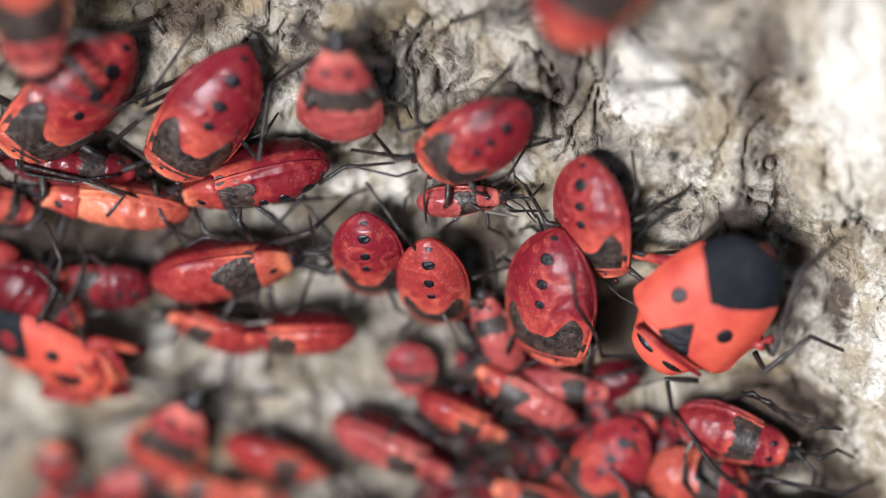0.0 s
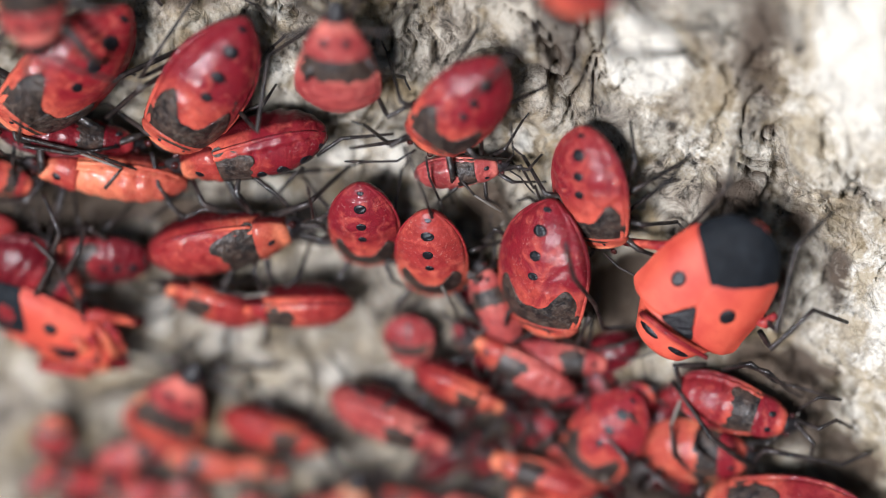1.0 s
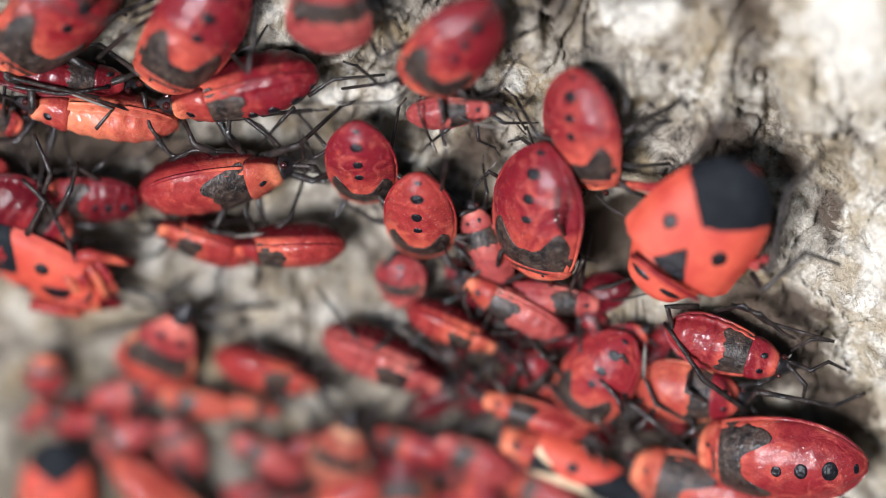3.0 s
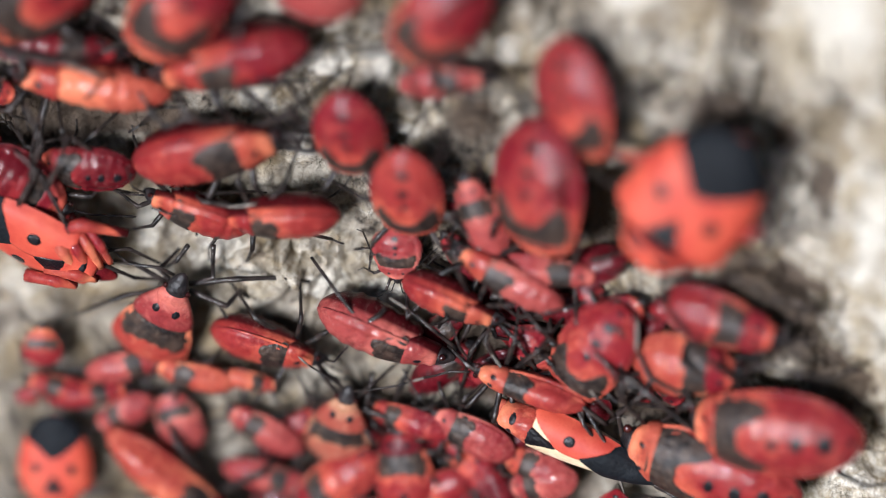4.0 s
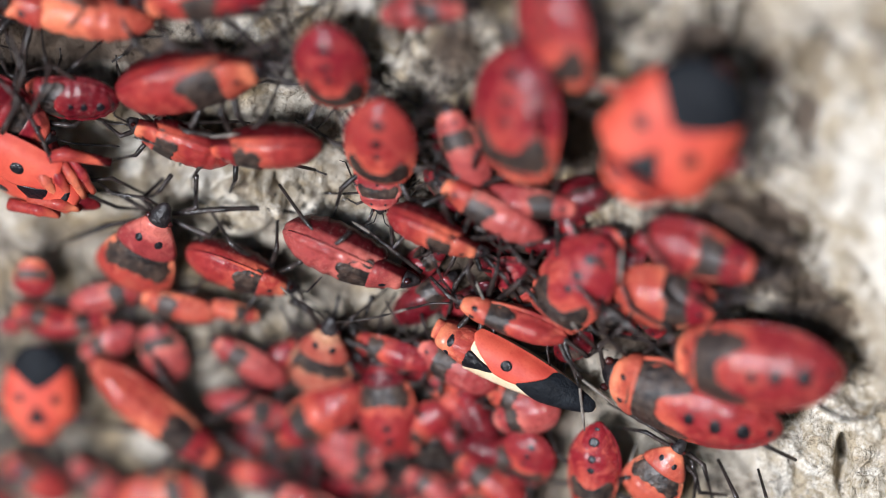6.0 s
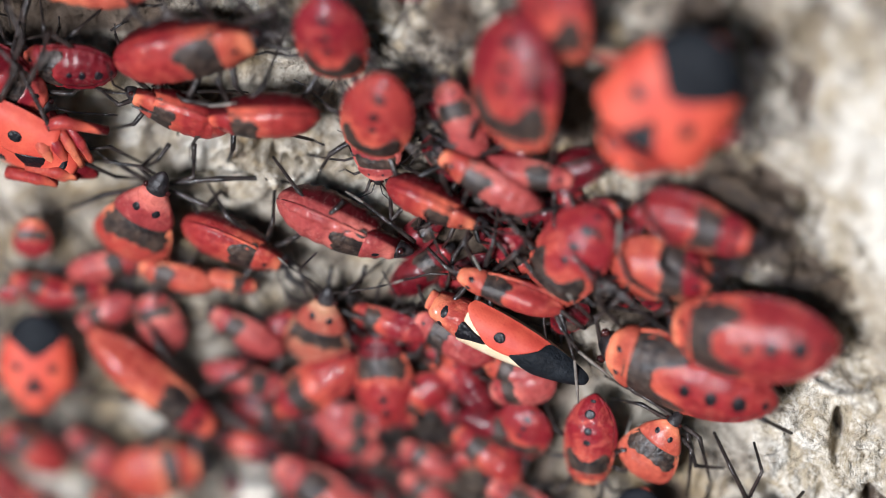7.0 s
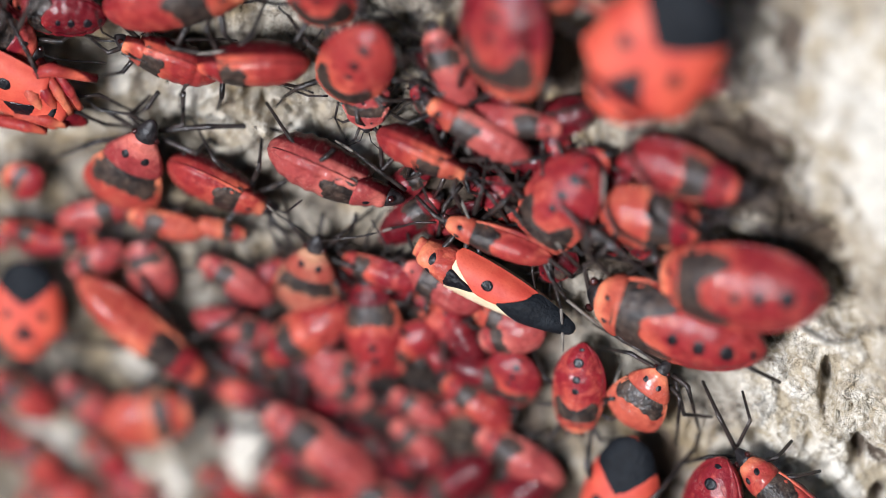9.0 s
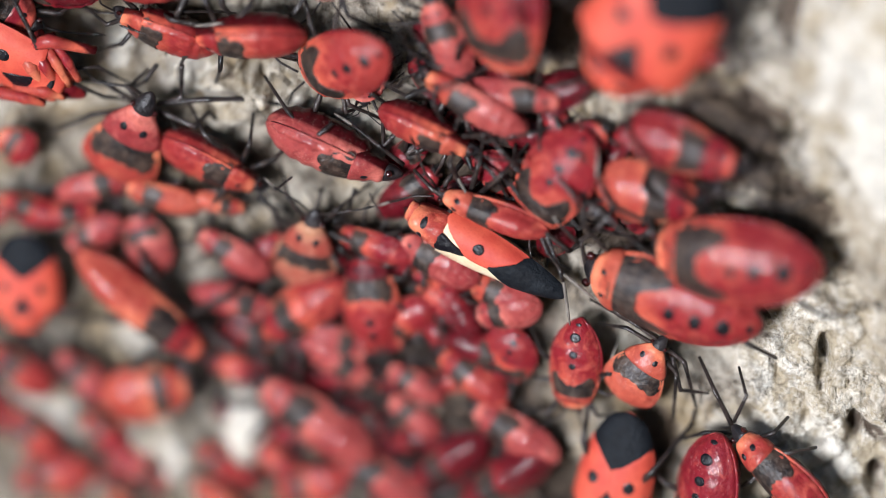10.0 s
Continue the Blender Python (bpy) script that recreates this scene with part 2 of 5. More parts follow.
# ---- insects: +x is the head, +z the back; the origin is the body's middle ----
class Body:
    """Profile of one insect's trunk in body lengths: half width, height above and below along x."""

    def __init__(self, L, wf=1.0, hf=1.0, adult=False, front=0.17, keel=0.135, taper=0.6, blunt=False):
        self.taper, self.blunt = taper, blunt
        self.L, self.wf, self.hf, self.adult, self.front, self.keel = L, wf, hf, adult, front, keel
        self.mid = -0.17 + 0.8 * (front - 0.17)

    def shape(self, u):
        """u from -0.5 (tail) to 0.5 (head)."""
        if self.adult:
            t = (u - 0.12) / ((0.56 if self.blunt else 0.62) if u < 0.12 else 0.46)
            w = 0.225 * max(0.0, 1 - abs(t) ** ((2.7 if self.blunt else 1.75) if u < 0.12 else 2.2)) ** (0.60 if self.blunt else 0.66)
            return w * self.wf, (0.10 * max(0.0, 1 - abs(t) ** 2.2) ** 0.6) * self.hf, 0.12 * max(0.0, 1 - abs(t) ** 2.2) ** 0.6
        t = (u - self.mid) / ((self.mid + 0.5) if u < self.mid else (self.front - self.mid) / 0.64)
        w = 0.275 * max(0.0, 1 - abs(t) ** (2.0 if u < self.mid else 2.1)) ** (self.taper if u < self.mid else 0.6)
        return w * self.wf, 0.165 * self.hf * max(0.0, 1 - abs(t) ** 2.2) ** 0.60, self.keel * max(0.0, 1 - abs(t) ** 2.2) ** 0.6

    def top(self, u, v):
        """Height of the back at u and sideways share v of the half width."""
        w, up, down = self.shape(u)
        return up * self.dome(v)

    def dome(self, v):
        """The back's height across, 1 in the middle: flatter towards the side margins on nymphs."""
        v = min(1.0, abs(v))
        if self.adult:
            return math.sqrt(max(0.0, 1 - v ** 2.2))
        return max(0.0, 1 - v ** 2.1) ** 0.60

    def ring(self, u, grow=0.0, n=30, lip=0.0, fold=0.0):
        w, up, down = self.shape(u)
        w, up, down = w + grow, up + grow, down + grow
        out = []
        for j in range(n):
            q = 2 * math.pi * j / n
            c, s = math.cos(q), math.sin(q)
            y = w * math.copysign(abs(c) ** 0.9, c)
            z = (up if s > 0 else down) * math.copysign(abs(s) ** 0.92, s)
            if not self.adult and s > 0:
                z = up * self.dome(y / max(w, 1e-6))
                v = abs(y) / max(w, 1e-6)
                z += fold * math.exp(-((v - 0.80) / 0.11) ** 2) * min(1.0, w / 0.15)
            elif not self.adult:
                y *= 1 - 0.10 * abs(s) ** 0.5
                z -= 0.35 * abs(fold) * abs(s)
            edge = math.exp(-((abs(c) - 0.93) / 0.05) ** 2)
            z += lip * edge * (1 if s > -0.2 else 0)
            out.append((u * self.L, y * self.L, z * self.L))
        return out

    def patch(self, outline, offset, rings=5):
        """A thin scale lying on the back: outline is a list of (u, y) in body lengths."""
        pts = np.array(outline)
        c = pts.mean(axis=0)
        verts, faces, n = [], [], len(outline)
        steps = [0.001 + 0.9 * i / (rings - 2) for i in range(rings - 1)] + [0.975, 1.0] if rings > 3 else [0.001, 0.6, 0.94, 1.0]
        rings = len(steps) - 1
        for i, k in enumerate(steps):
            for p in pts:
                u, y = c + (p - c) * k
                w, up, down = self.shape(u)
                v = y / max(w, 1e-4)
                drop = 0.0 if i < rings else 2.2 * offset
                z = self.top(u, v) + (offset - drop) * math.sqrt(max(0.05, 1 - min(1, abs(v)) ** 2))
                yy = y + math.copysign((offset - drop) * min(1, abs(v)) ** 3, y)
                verts.append((u * self.L, yy * self.L, z * self.L))
        for i in range(rings):
            for j in range(n):
                k2 = (j + 1) % n
                faces.append((i * n + j, (i + 1) * n + j, (i + 1) * n + k2, i * n + k2))
        return verts, faces


def oval(u, y, a, b, n=18, wob=0.0, rng=None):
    return [(u + a * math.cos(q) * (1 + (rng.uniform(-wob, wob) if rng else 0)), y + b * math.sin(q)) for q in (2 * math.pi * j / n for j in range(n))]


def smooth_outline(pts, n=6):
    """A closed curve through the points."""
    out, m = [], len(pts)
    for i in range(m):
        p0, p1, p2, p3 = (np.array(pts[(i + k - 1) % m], float) for k in range(4))
        for j in range(n):
            t = j / n
            out.append(tuple(0.5 * (2 * p1 + (p2 - p0) * t + (2 * p0 - 5 * p1 + 4 * p2 - p3) * t * t + (3 * p1 - p0 - 3 * p2 + p3) * t ** 3)))
    return out


def limbs(thing, L, rng, ground, spread=1.0, joint=LEG, femur=None, antenna_up=0.25, reach=1.0, roll=0.0, pitch=0.0):
    """Six jointed legs and two antennae. ground: height of the bark below the body's middle, in body lengths."""
    lean = pose(0, 0, 0, roll, -pitch, 0).to_3x3()
    back = lean.inverted()
    for side in (1, -1):
        for k, (u, sweep) in enumerate(((0.27, 52), (0.20, 2), (0.13, -48))):
            a = radians(sweep + rng.uniform(-20, 20)) * spread
            out = Vector((math.sin(a), side * math.cos(a), 0))
            hip = lean @ Vector((u, side * 0.07, -0.07))
            f = rng.uniform(0.25, 0.31) * reach * (1.12 if k == 2 else 1)
            t = rng.uniform(0.26, 0.34) * reach * (1.2 if k == 2 else 1)
            knee = hip + out * f + Vector((0, 0, rng.uniform(0.06, 0.16)))
            a2 = a + radians(rng.uniform(-35, 30)) * (1 if k else -1)
            out2 = Vector((math.sin(a2), side * math.cos(a2), 0))
            foot = knee + out2 * t * 0.8
            foot.z = -ground + 0.012
            a3 = a2 + radians(rng.uniform(-35, 35))
            toe = foot + Vector((math.sin(a3), side * math.cos(a3), 0)) * 0.10
            pts = bent([hip, knee, foot], 5)
            n = len(pts)
            rad = [(0.024 if i < 5 else 0.0165) * (1 - 0.02 * abs(i - 2)) for i in range(n)]
            rad[5] = 0.021
            leg = part("leg", *tube([back @ p * L for p in pts], [q * L for q in rad]), femur if femur and rng.random() < 0.75 else joint, thing)
            tip = bent([foot, foot.lerp(toe, 0.5) + Vector((0, 0, 0.008)), toe], 2)
            part("tarsus", *tube([back @ p * L for p in tip], [0.0085 * L] * len(tip), 6), joint, leg)
        a = radians(rng.uniform(12, 60)) * side
        p0 = Vector((0.46, side * 0.045, 0.0))
        d = Vector((math.cos(a), math.sin(a), rng.uniform(0.0, antenna_up)))
        p1 = p0 + d * 0.15
        a += radians(rng.uniform(-5, 40)) * side
        d = Vector((math.cos(a), math.sin(a), rng.uniform(-0.25, 0.05)))
        p2 = p1 + d * 0.17
        p3 = p2 + (d + Vector((0, 0, rng.uniform(-0.25, 0.05)))) * 0.08
        p4 = p3 + (d + Vector((0, 0, rng.uniform(-0.3, 0.1)))) * 0.12
        ant = part("antenna", *tube([p * L for p in bent([p0, p1, p2, p3], 3)], [0.0095 * L] * 10, 6), joint, thing)
        part("antenna_tip", *tube([p * L for p in bent([p3, p4], 3)], [0.009 * L, 0.0115 * L, 0.011 * L, 0.005 * L], 6), TARSUS if rng.random() < 0.5 else joint, ant)


NYMPH_LABELS = {
    "crimson": "glossy crimson bug nymph with black back spots clinging to bark",
    "red": "shiny red bug nymph with dark wing pads on the bark",
    "orange": "orange-red bug nymph with dark wing pads among others on bark",
    "pink": "pale pinkish-red bug nymph with grey wing pads in the cluster",
    "yellow": "ochre-orange bug nymph with a dark band across its back",
    "dark": "dark wine-red bug nymph half hidden in the cluster",
}
count = [0]
PLACED = []


def nymph(x, z, heading, length, lift, roll=0, pitch=0, tone="red", front="orange", wf=1.0, hf=1.0, spots=3, pads=1.0, creased=False, legs=1.0, pf=0.17, droop=0.0, taper=0.6, label=""):
    """A red bug nymph; x, z, length and lift in mm. pf: where the wing pads begin, further ahead on a swollen one."""
    count[0] += 1
    rng = random.Random(count[0] * 7 + 3)
    L = length / 1000
    b = Body(L, wf, hf * rng.uniform(0.95, 1.08), front=pf, keel=0.185 if abs(roll) > 40 else 0.135, taper=taper)
    PLACED.append((x, z, length))
    thing = tagged(new("bug_nymph"), label or NYMPH_LABELS[tone], "insect", "bugs on the bark")

    def bow(made):
        """The fore part bends down towards the bark."""
        verts, faces = made
        return [(v[0], v[1], v[2] - droop * L * max(0.0, v[0] / L - 0.05) ** 2) for v in verts], faces

    rings = []
    steps = 50
    pleated, phase = (1.0 if pf < 0.3 else 0.35), rng.uniform(0, 6)
    for i in range(steps + 1):
        u = -0.499 + (pf + 0.05 + 0.499) * (0.5 - 0.5 * math.cos(math.pi * (0.04 + 0.96 * i / steps)))
        seg = 0.004 * math.sin((u + 0.5) * 58) * (0.6 if not creased else 1.1) * (0.3 if u < -0.42 else 1)
        pleat = (0.011 if creased else 0.006) * pleated * (math.sin(u * 74 + phase) - 0.9)
        rings.append(b.ring(u, seg, n=42, lip=0.016 + (0.02 if creased else 0), fold=pleat))
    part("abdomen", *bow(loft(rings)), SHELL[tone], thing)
    # the raised rim along both sides of the abdomen
    for side in (1, -1):
        line = []
        for i in range(22):
            u = -0.492 + (pf + 0.47) * (i / 21) ** 0.8
            w = b.shape(u)[0]
            line.append(Vector((u * L, side * w * 0.985 * L, (0.012 + 0.25 * b.shape(u)[1] * 0.3) * L)))
        part("abdomen_rim", *bow(tube(line, [L * 0.013 * min(1.0, 0.35 + i / 5) for i in range(22)], 8)), SHELL[tone], thing)
    # thorax: a shield that narrows to the head
    p0 = pf - 0.035
    k_len = (0.5 - p0) * 0.66
    w0, u0 = b.shape(p0)[0], b.shape(p0)[1]
    w_end = min(0.092, w0 * 0.5)

    def collar(k):
        bend = 2.2 if pf > 0.1 else 1.25
        w = (w0 + (0.010 if pf > 0.1 else 0.03)) * (1 - k ** bend) + w_end * k ** bend
        return w * (0.93 + 0.07 * math.sin(math.pi * k)), (u0 + 0.012) * (1 - k) + 0.075 * k

    rings = []
    for i in range(13):
        k = i / 12
        w, up = collar(k)
        up *= 1 - 0.13 * math.exp(-((k - 0.70) / 0.07) ** 2) + 0.04 * math.exp(-((k - 0.15) / 0.12) ** 2)
        edge = (0.82, 0.97)[min(i, 1)] if i < 2 else (0.85 if i == 12 else 1.0)
        rings.append([((p0 + k_len * k) * L, w * edge * math.cos(q) * L, ((up if math.sin(q) > 0 else 0.08) * edge * math.sin(q) + 0.016 * math.exp(-((abs(math.cos(q)) - 0.94) / 0.05) ** 2)) * L) for q in (2 * math.pi * j / 28 for j in range(28))])
    thorax = part("pronotum", *bow(loft(rings)), SHELL[front], thing)
    for side in (1, -1):
        vs, k0 = [], 0.52
        c = (p0 + k_len * (k0 + rng.uniform(-0.03, 0.03)), side * collar(k0)[0] * 0.42)
        size = min(0.040, k_len * 0.115)
        for k in (0.001, 0.6, 1.0):
            for j in range(14):
                q = 2 * math.pi * j / 14
                u, y = c[0] + size * k * math.cos(q), c[1] + size * 0.9 * k * math.sin(q)
                w, up = collar((u - p0) / k_len)
                vs.append((u * L, y * L, (up * math.sqrt(max(0.0, 1 - (y / w) ** 2)) + (0.005 if k < 1 else -0.004)) * L))
        fs = [(i * 14 + j, (i + 1) * 14 + j, (i + 1) * 14 + (j + 1) % 14, i * 14 + (j + 1) % 14) for i in range(2) for j in range(14)]
        part("thorax_spot", *bow((vs, fs)), SPOT, thorax)
    # head
    h0 = p0 + k_len * 0.93
    rings = []
    for i in range(9):
        k = i / 8
        r = w_end * 0.98 * (1 - 0.74 * k ** 1.9) * (0.8 if i == 0 else 1) * (0.6 if i == 8 else 1)
        rings.append([((h0 + (0.485 - h0) * k) * L, r * math.cos(q) * L, (0.8 * r * math.sin(q) - 0.03 * k) * L) for q in (2 * math.pi * j / 16 for j in range(16))])
    head = part("head", *bow(loft(rings)), HEAD, thing)
    for side in (1, -1):
        eye = [[((h0 + 0.042 + 0.024 * math.sin(p)) * L, (side * (w_end - 0.006) + 0.024 * math.cos(p) * math.cos(q)) * L, (0.012 + 0.024 * math.cos(p) * math.sin(q)) * L) for q in (2 * math.pi * j / 10 for j in range(10))] for p in (-1.5, -0.8, 0, 0.8, 1.5)]
        part("eye", *bow(loft(eye)), EYE, head)
    # wing pads: two dark lobes that reach back over the abdomen, joined in front
    if pads:
        for side in (1, -1):
            s = pads * rng.uniform(0.9, 1.1)
            w = b.shape(pf - 0.07)[0]
            notch = 0.15 if pf > 0.25 else 0.15 + 0.035 * pads
            pts = [(pf, -side * 0.02), (pf + 0.008, side * w * 0.5), (pf - 0.015, side * w * 0.90), (pf - 0.11, side * w * 1.01), (pf - 0.16 - 0.05 * s, side * w * 0.97),
                   (pf - 0.16 - 0.085 * s, side * w * 0.78), (pf - 0.15 - 0.055 * s, side * w * 0.56), (pf - notch - 0.03, side * w * 0.38), (pf - notch, side * w * 0.16), (pf - notch + 0.005, -side * 0.02)]
            part("wing_pad", *bow(b.patch(smooth_outline(pts, 4), 0.0080 + 0.0008 * side, 6)), PAD, thing)
        if pf > 0.25:
            w = b.shape(pf - 0.07)[0]
            bridge = [(pf + 0.004, w * 0.6), (pf + 0.012, 0.0), (pf + 0.004, -w * 0.6), (pf - 0.13, -w * 0.52), (pf - 0.125, -w * 0.22), (pf - 0.12, 0.0), (pf - 0.125, w * 0.22), (pf - 0.13, w * 0.52)]
            part("scutellum", *bow(b.patch(smooth_outline(bridge, 4), 0.0066, 5)), PAD, thing)
    # gland spots down the middle of the back, smaller towards the head
    for i in range(spots):
        u = -0.5 + (0.46 + (pf - 0.17) * 0.35) * (0.34, 0.64, 0.90)[i] + rng.uniform(-0.008, 0.008)
        r = 0.046 - 0.007 * i
        part("back_spot", *bow(b.patch(oval(u, rng.uniform(-0.006, 0.006), r * rng.uniform(0.8, 1.0), r * rng.uniform(1.0, 1.2), wob=0.06, rng=rng), 0.0045, 3)), SPOT, thing)
    if spots:
        part("back_spot", *b.patch(oval(-0.448, 0.0, 0.014, 0.030), 0.003, 3), SPOT, thing)
    if legs:
        limbs(thing, L, rng, max(lift / length, 0.12), spread=legs, roll=roll, pitch=pitch)
    thing.matrix_world = seat(x, z, heading, lift, roll, pitch)
    return thing


def limb(thing, name, radius, *stops, tip=False, material=None):
    """A leg or feeler of one bug through stops (x, z, lift in mm) above the bark; the last piece may be pale."""
    inv = thing.matrix_world.inverted()

    def place(x, z, lift):
        x = x / 1000
        k = slope(x)
        return inv @ (Vector((x, -bulge(x), z / 1000)) + Vector((-k, -1, 0)).normalized() * lift / 1000)

    pts = [place(*p) for p in stops]
    start = pts[0]
    pts = [p - start for p in pts]
    r = radius / 1000
    body = pts[:-1] if tip and len(pts) > 2 else pts
    line = bent(body, 4)
    n = len(line)
    radii = [r * (1.15 - 0.45 * i / (n - 1)) * (1.18 if i % 4 == 0 and 0 < i < n - 1 else 1.0) for i in range(n)]
    leg = part(name, *tube(line, radii, 8), material or LEG, thing)
    leg.location = start
    if tip and len(pts) > 2:
        end = bent(pts[-2:], 4)
        part(name + "_tip", *tube(end, [r * 0.7, r * 0.82, r * 0.85, r * 0.7, r * 0.35], 7), TARSUS, leg)
    return leg


def swing(leg, *turns):
    """Turns a feeler or leg about its base: (seconds, degrees sideways, degrees up)."""
    base = leg.location.copy()
    walk(leg, [(t, Matrix.Translation(base) @ pose(0, 0, 0, 0, up, side)) for t, side, up in turns])


def adult(x, z, heading, length, lift, roll=0, pitch=0, wf=1.0, hf=1.0, legs=1.0, red_legs=False, one_wing=False, bowed=0.0, label=""):
    """A winged adult: red leathery forewings with a round spot each, black scutellum and membrane."""
    count[0] += 1
    rng = random.Random(count[0] * 7 + 3)
    L = length / 1000
    b = Body(L, wf, hf, adult=True, blunt=not one_wing)
    thing = tagged(new("winged_bug"), label or "red adult bug with black wing tips and round spots", "insect", "bugs on the bark")
    tail = -0.438 if b.blunt else -0.495
    rings = [b.ring(tail + (0.195 - tail) * (0.5 - 0.5 * math.cos(math.pi * (0.03 + 0.97 * i / 26))), -0.006, lip=0.006) for i in range(27)]
    part("abdomen", *loft(rings), PALE if one_wing else SHELL["orange"], thing)
    def edge(u):
        return b.shape(u)[0]

    w = edge(-0.05)
    for side in (-1,) if one_wing else (1, -1):
        pts = [(0.20, side * 0.10), (0.19, side * edge(0.19)), (0.08, side * edge(0.08) * 1.03), (-0.08, side * edge(-0.08) * 1.04), (-0.245, side * edge(-0.245) * 1.02),
               (-0.20, side * w * 0.60), (-0.125, side * w * 0.22), (-0.09, -side * 0.008), (0.03, -side * 0.008), (0.10, side * 0.035)]
        wing = part("forewing", *b.patch(smooth_outline(pts, 5), 0.010 + 0.0015 * side, 8), WING, thing)
        part("wing_spot", *b.patch(oval(-0.005, side * w * 0.54, 0.043 * min(1.0, 0.4 + 0.6 * wf), 0.034 * min(1.0, 0.3 + 0.7 * wf)), 0.0135 + 0.0015 * side, 3), SPOT, wing)
    pale_side = 0.85 if one_wing else 1.0
    half = [(-0.12, 0.24 * w), (-0.195, 0.60 * w), (-0.24, edge(-0.24) * 0.99), (-0.35, edge(-0.35) * 1.04), (tail + 0.035, edge(tail + 0.035) * 1.02)]
    pts = [(-0.08, 0.0)] + half + [(tail + 0.003, 0.0)] + [(u, -y) for u, y in half[::-1]]
    pts = [(u, y * pale_side if y > 0 else y) for u, y in pts]
    part("wing_membrane", *b.patch(smooth_outline(pts, 4), 0.011, 8), MEMBRANE, thing)
    part("scutellum", *b.patch(smooth_outline([(u, y * min(1.0, wf)) for u, y in ((0.20, 0.085), (0.20, -0.085), (0.12, -0.042), (0.045, 0.0), (0.12, 0.042))], 4), 0.0125, 4), SPOT, thing)
    rings = []
    for i in range(11):
        k = i / 10
        ww = 0.195 * wf * (1 - k) + 0.105 * wf * k
        up = (b.shape(0.19)[1] + 0.016) * (1 - 0.25 * k)
        edge = 0.85 if i in (0, 10) else 1.0
        rings.append([((0.185 + 0.19 * k) * L, ww * edge * math.cos(q) * L, (up if math.sin(q) > 0 else 0.09) * edge * math.sin(q) * L) for q in (2 * math.pi * j / 26 for j in range(26))])
    pro = part("pronotum", *loft(rings), SHELL["orange"] if one_wing else WING, thing)
    for side in (1, -1):
        vs = []
        for k in (0.001, 0.6, 1.0):
            for j in range(14):
                q = 2 * math.pi * j / 14
                u, y = 0.300 + 0.021 * k * math.cos(q), side * 0.072 * wf + 0.058 * wf * k * math.sin(q)
                f = (u - 0.185) / 0.19
                top = (b.shape(0.19)[1] + 0.016) * (1 - 0.25 * f) * math.sqrt(max(0.0, 1 - (y / (0.195 * wf * (1 - f) + 0.105 * wf * f)) ** 2))
                vs.append((u * L, y * L, (top + (0.004 if k < 1 else -0.004)) * L))
        fs = [(i * 14 + j, (i + 1) * 14 + j, (i + 1) * 14 + (j + 1) % 14, i * 14 + (j + 1) % 14) for i in range(2) for j in range(14)]
        part("thorax_spot", vs, fs, SPOT, pro)
    rings = []
    for i in range(9):
        k = (0.36 if one_wing else 1.0) * i / 8
        r = min(1.0, 0.25 + wf) * 0.075 * (1 - 0.7 * k ** 1.9) * (0.8 if i == 0 else 1) * (0.7 if i == 8 else 1)
        rings.append([((0.36 + 0.14 * k) * L, r * math.cos(q) * L, (0.8 * r * math.sin(q) - (0.03 + bowed) * k - 0.5 * bowed) * L) for q in (2 * math.pi * j / 16 for j in range(16))])
    part("head", *loft(rings), SHELL["orange"] if one_wing else SHELL["dark"] if red_legs else HEAD, thing)
    if legs:
        limbs(thing, L, rng, max(lift / length, 0.12), spread=legs, femur=SHELL["orange"] if red_legs else None, roll=roll, pitch=pitch)
    thing.matrix_world = seat(x, z, heading, lift, roll, pitch)
    return thing


# ---- the tree ----
def lattice(seed):
    r = np.random.RandomState(seed).rand(256, 256)

    def at(x, y):
        xi, yi = np.floor(x).astype(int), np.floor(y).astype(int)
        fx, fy = x - xi, y - yi
        fx, fy = fx * fx * (3 - 2 * fx), fy * fy * (3 - 2 * fy)
        a, b2 = r[yi % 256, xi % 256], r[yi % 256, (xi + 1) % 256]
        c, d = r[(yi + 1) % 256, xi % 256], r[(yi + 1) % 256, (xi + 1) % 256]
        return (a * (1 - fx) + b2 * fx) * (1 - fy) + (c * (1 - fx) + d * fx) * fy - 0.5
    return at


def fbm(x, y, scale, seed, octaves=4, gain=0.5):
    out, amp = 0, 1.0
    for i in range(octaves):
        out = out + amp * lattice(seed + i)(x * scale, y * scale)
        scale, amp = scale * 2.03, amp * gain
    return out


def plates(x, y, size, seed):
    """Distance to the nearest border between uneven bark plates, 0 at the border."""
    r = np.random.RandomState(seed)
    jx, jy = r.rand(97, 97), r.rand(97, 97)
    gx, gy = x / size, y / size
    xi, yi = np.floor(gx).astype(int), np.floor(gy).astype(int)
    d1, d2 = np.full(x.shape, 9.0), np.full(x.shape, 9.0)
    for dx in (-1, 0, 1):
        for dy in (-1, 0, 1):
            cx, cy = xi + dx, yi + dy
            d = np.hypot(cx + jx[cy % 97, cx % 97] - gx, cy + jy[cy % 97, cx % 97] - gy)
            d2 = np.where(d < d1, d1, np.minimum(d2, d))
            d1 = np.minimum(d1, d)
    return d2 - d1


def graded(inner, step, outer, grow=1.18):
    out = list(np.arange(0, inner, step))
    while out[-1] < outer:
        step *= grow
        out.append(out[-1] + step)
    out[-1] = outer
    return np.array([-v for v in out[:0:-1]] + out)


PATCHES, PITS, FISSURES = [], [], []


def lichen(x, z, rx, rz, amount=1.0):
    """A patch of pale crust (or, below zero, of dark bark with painted shade): middle and radii in mm."""
    PATCHES.append((x, z, rx, rz, amount))


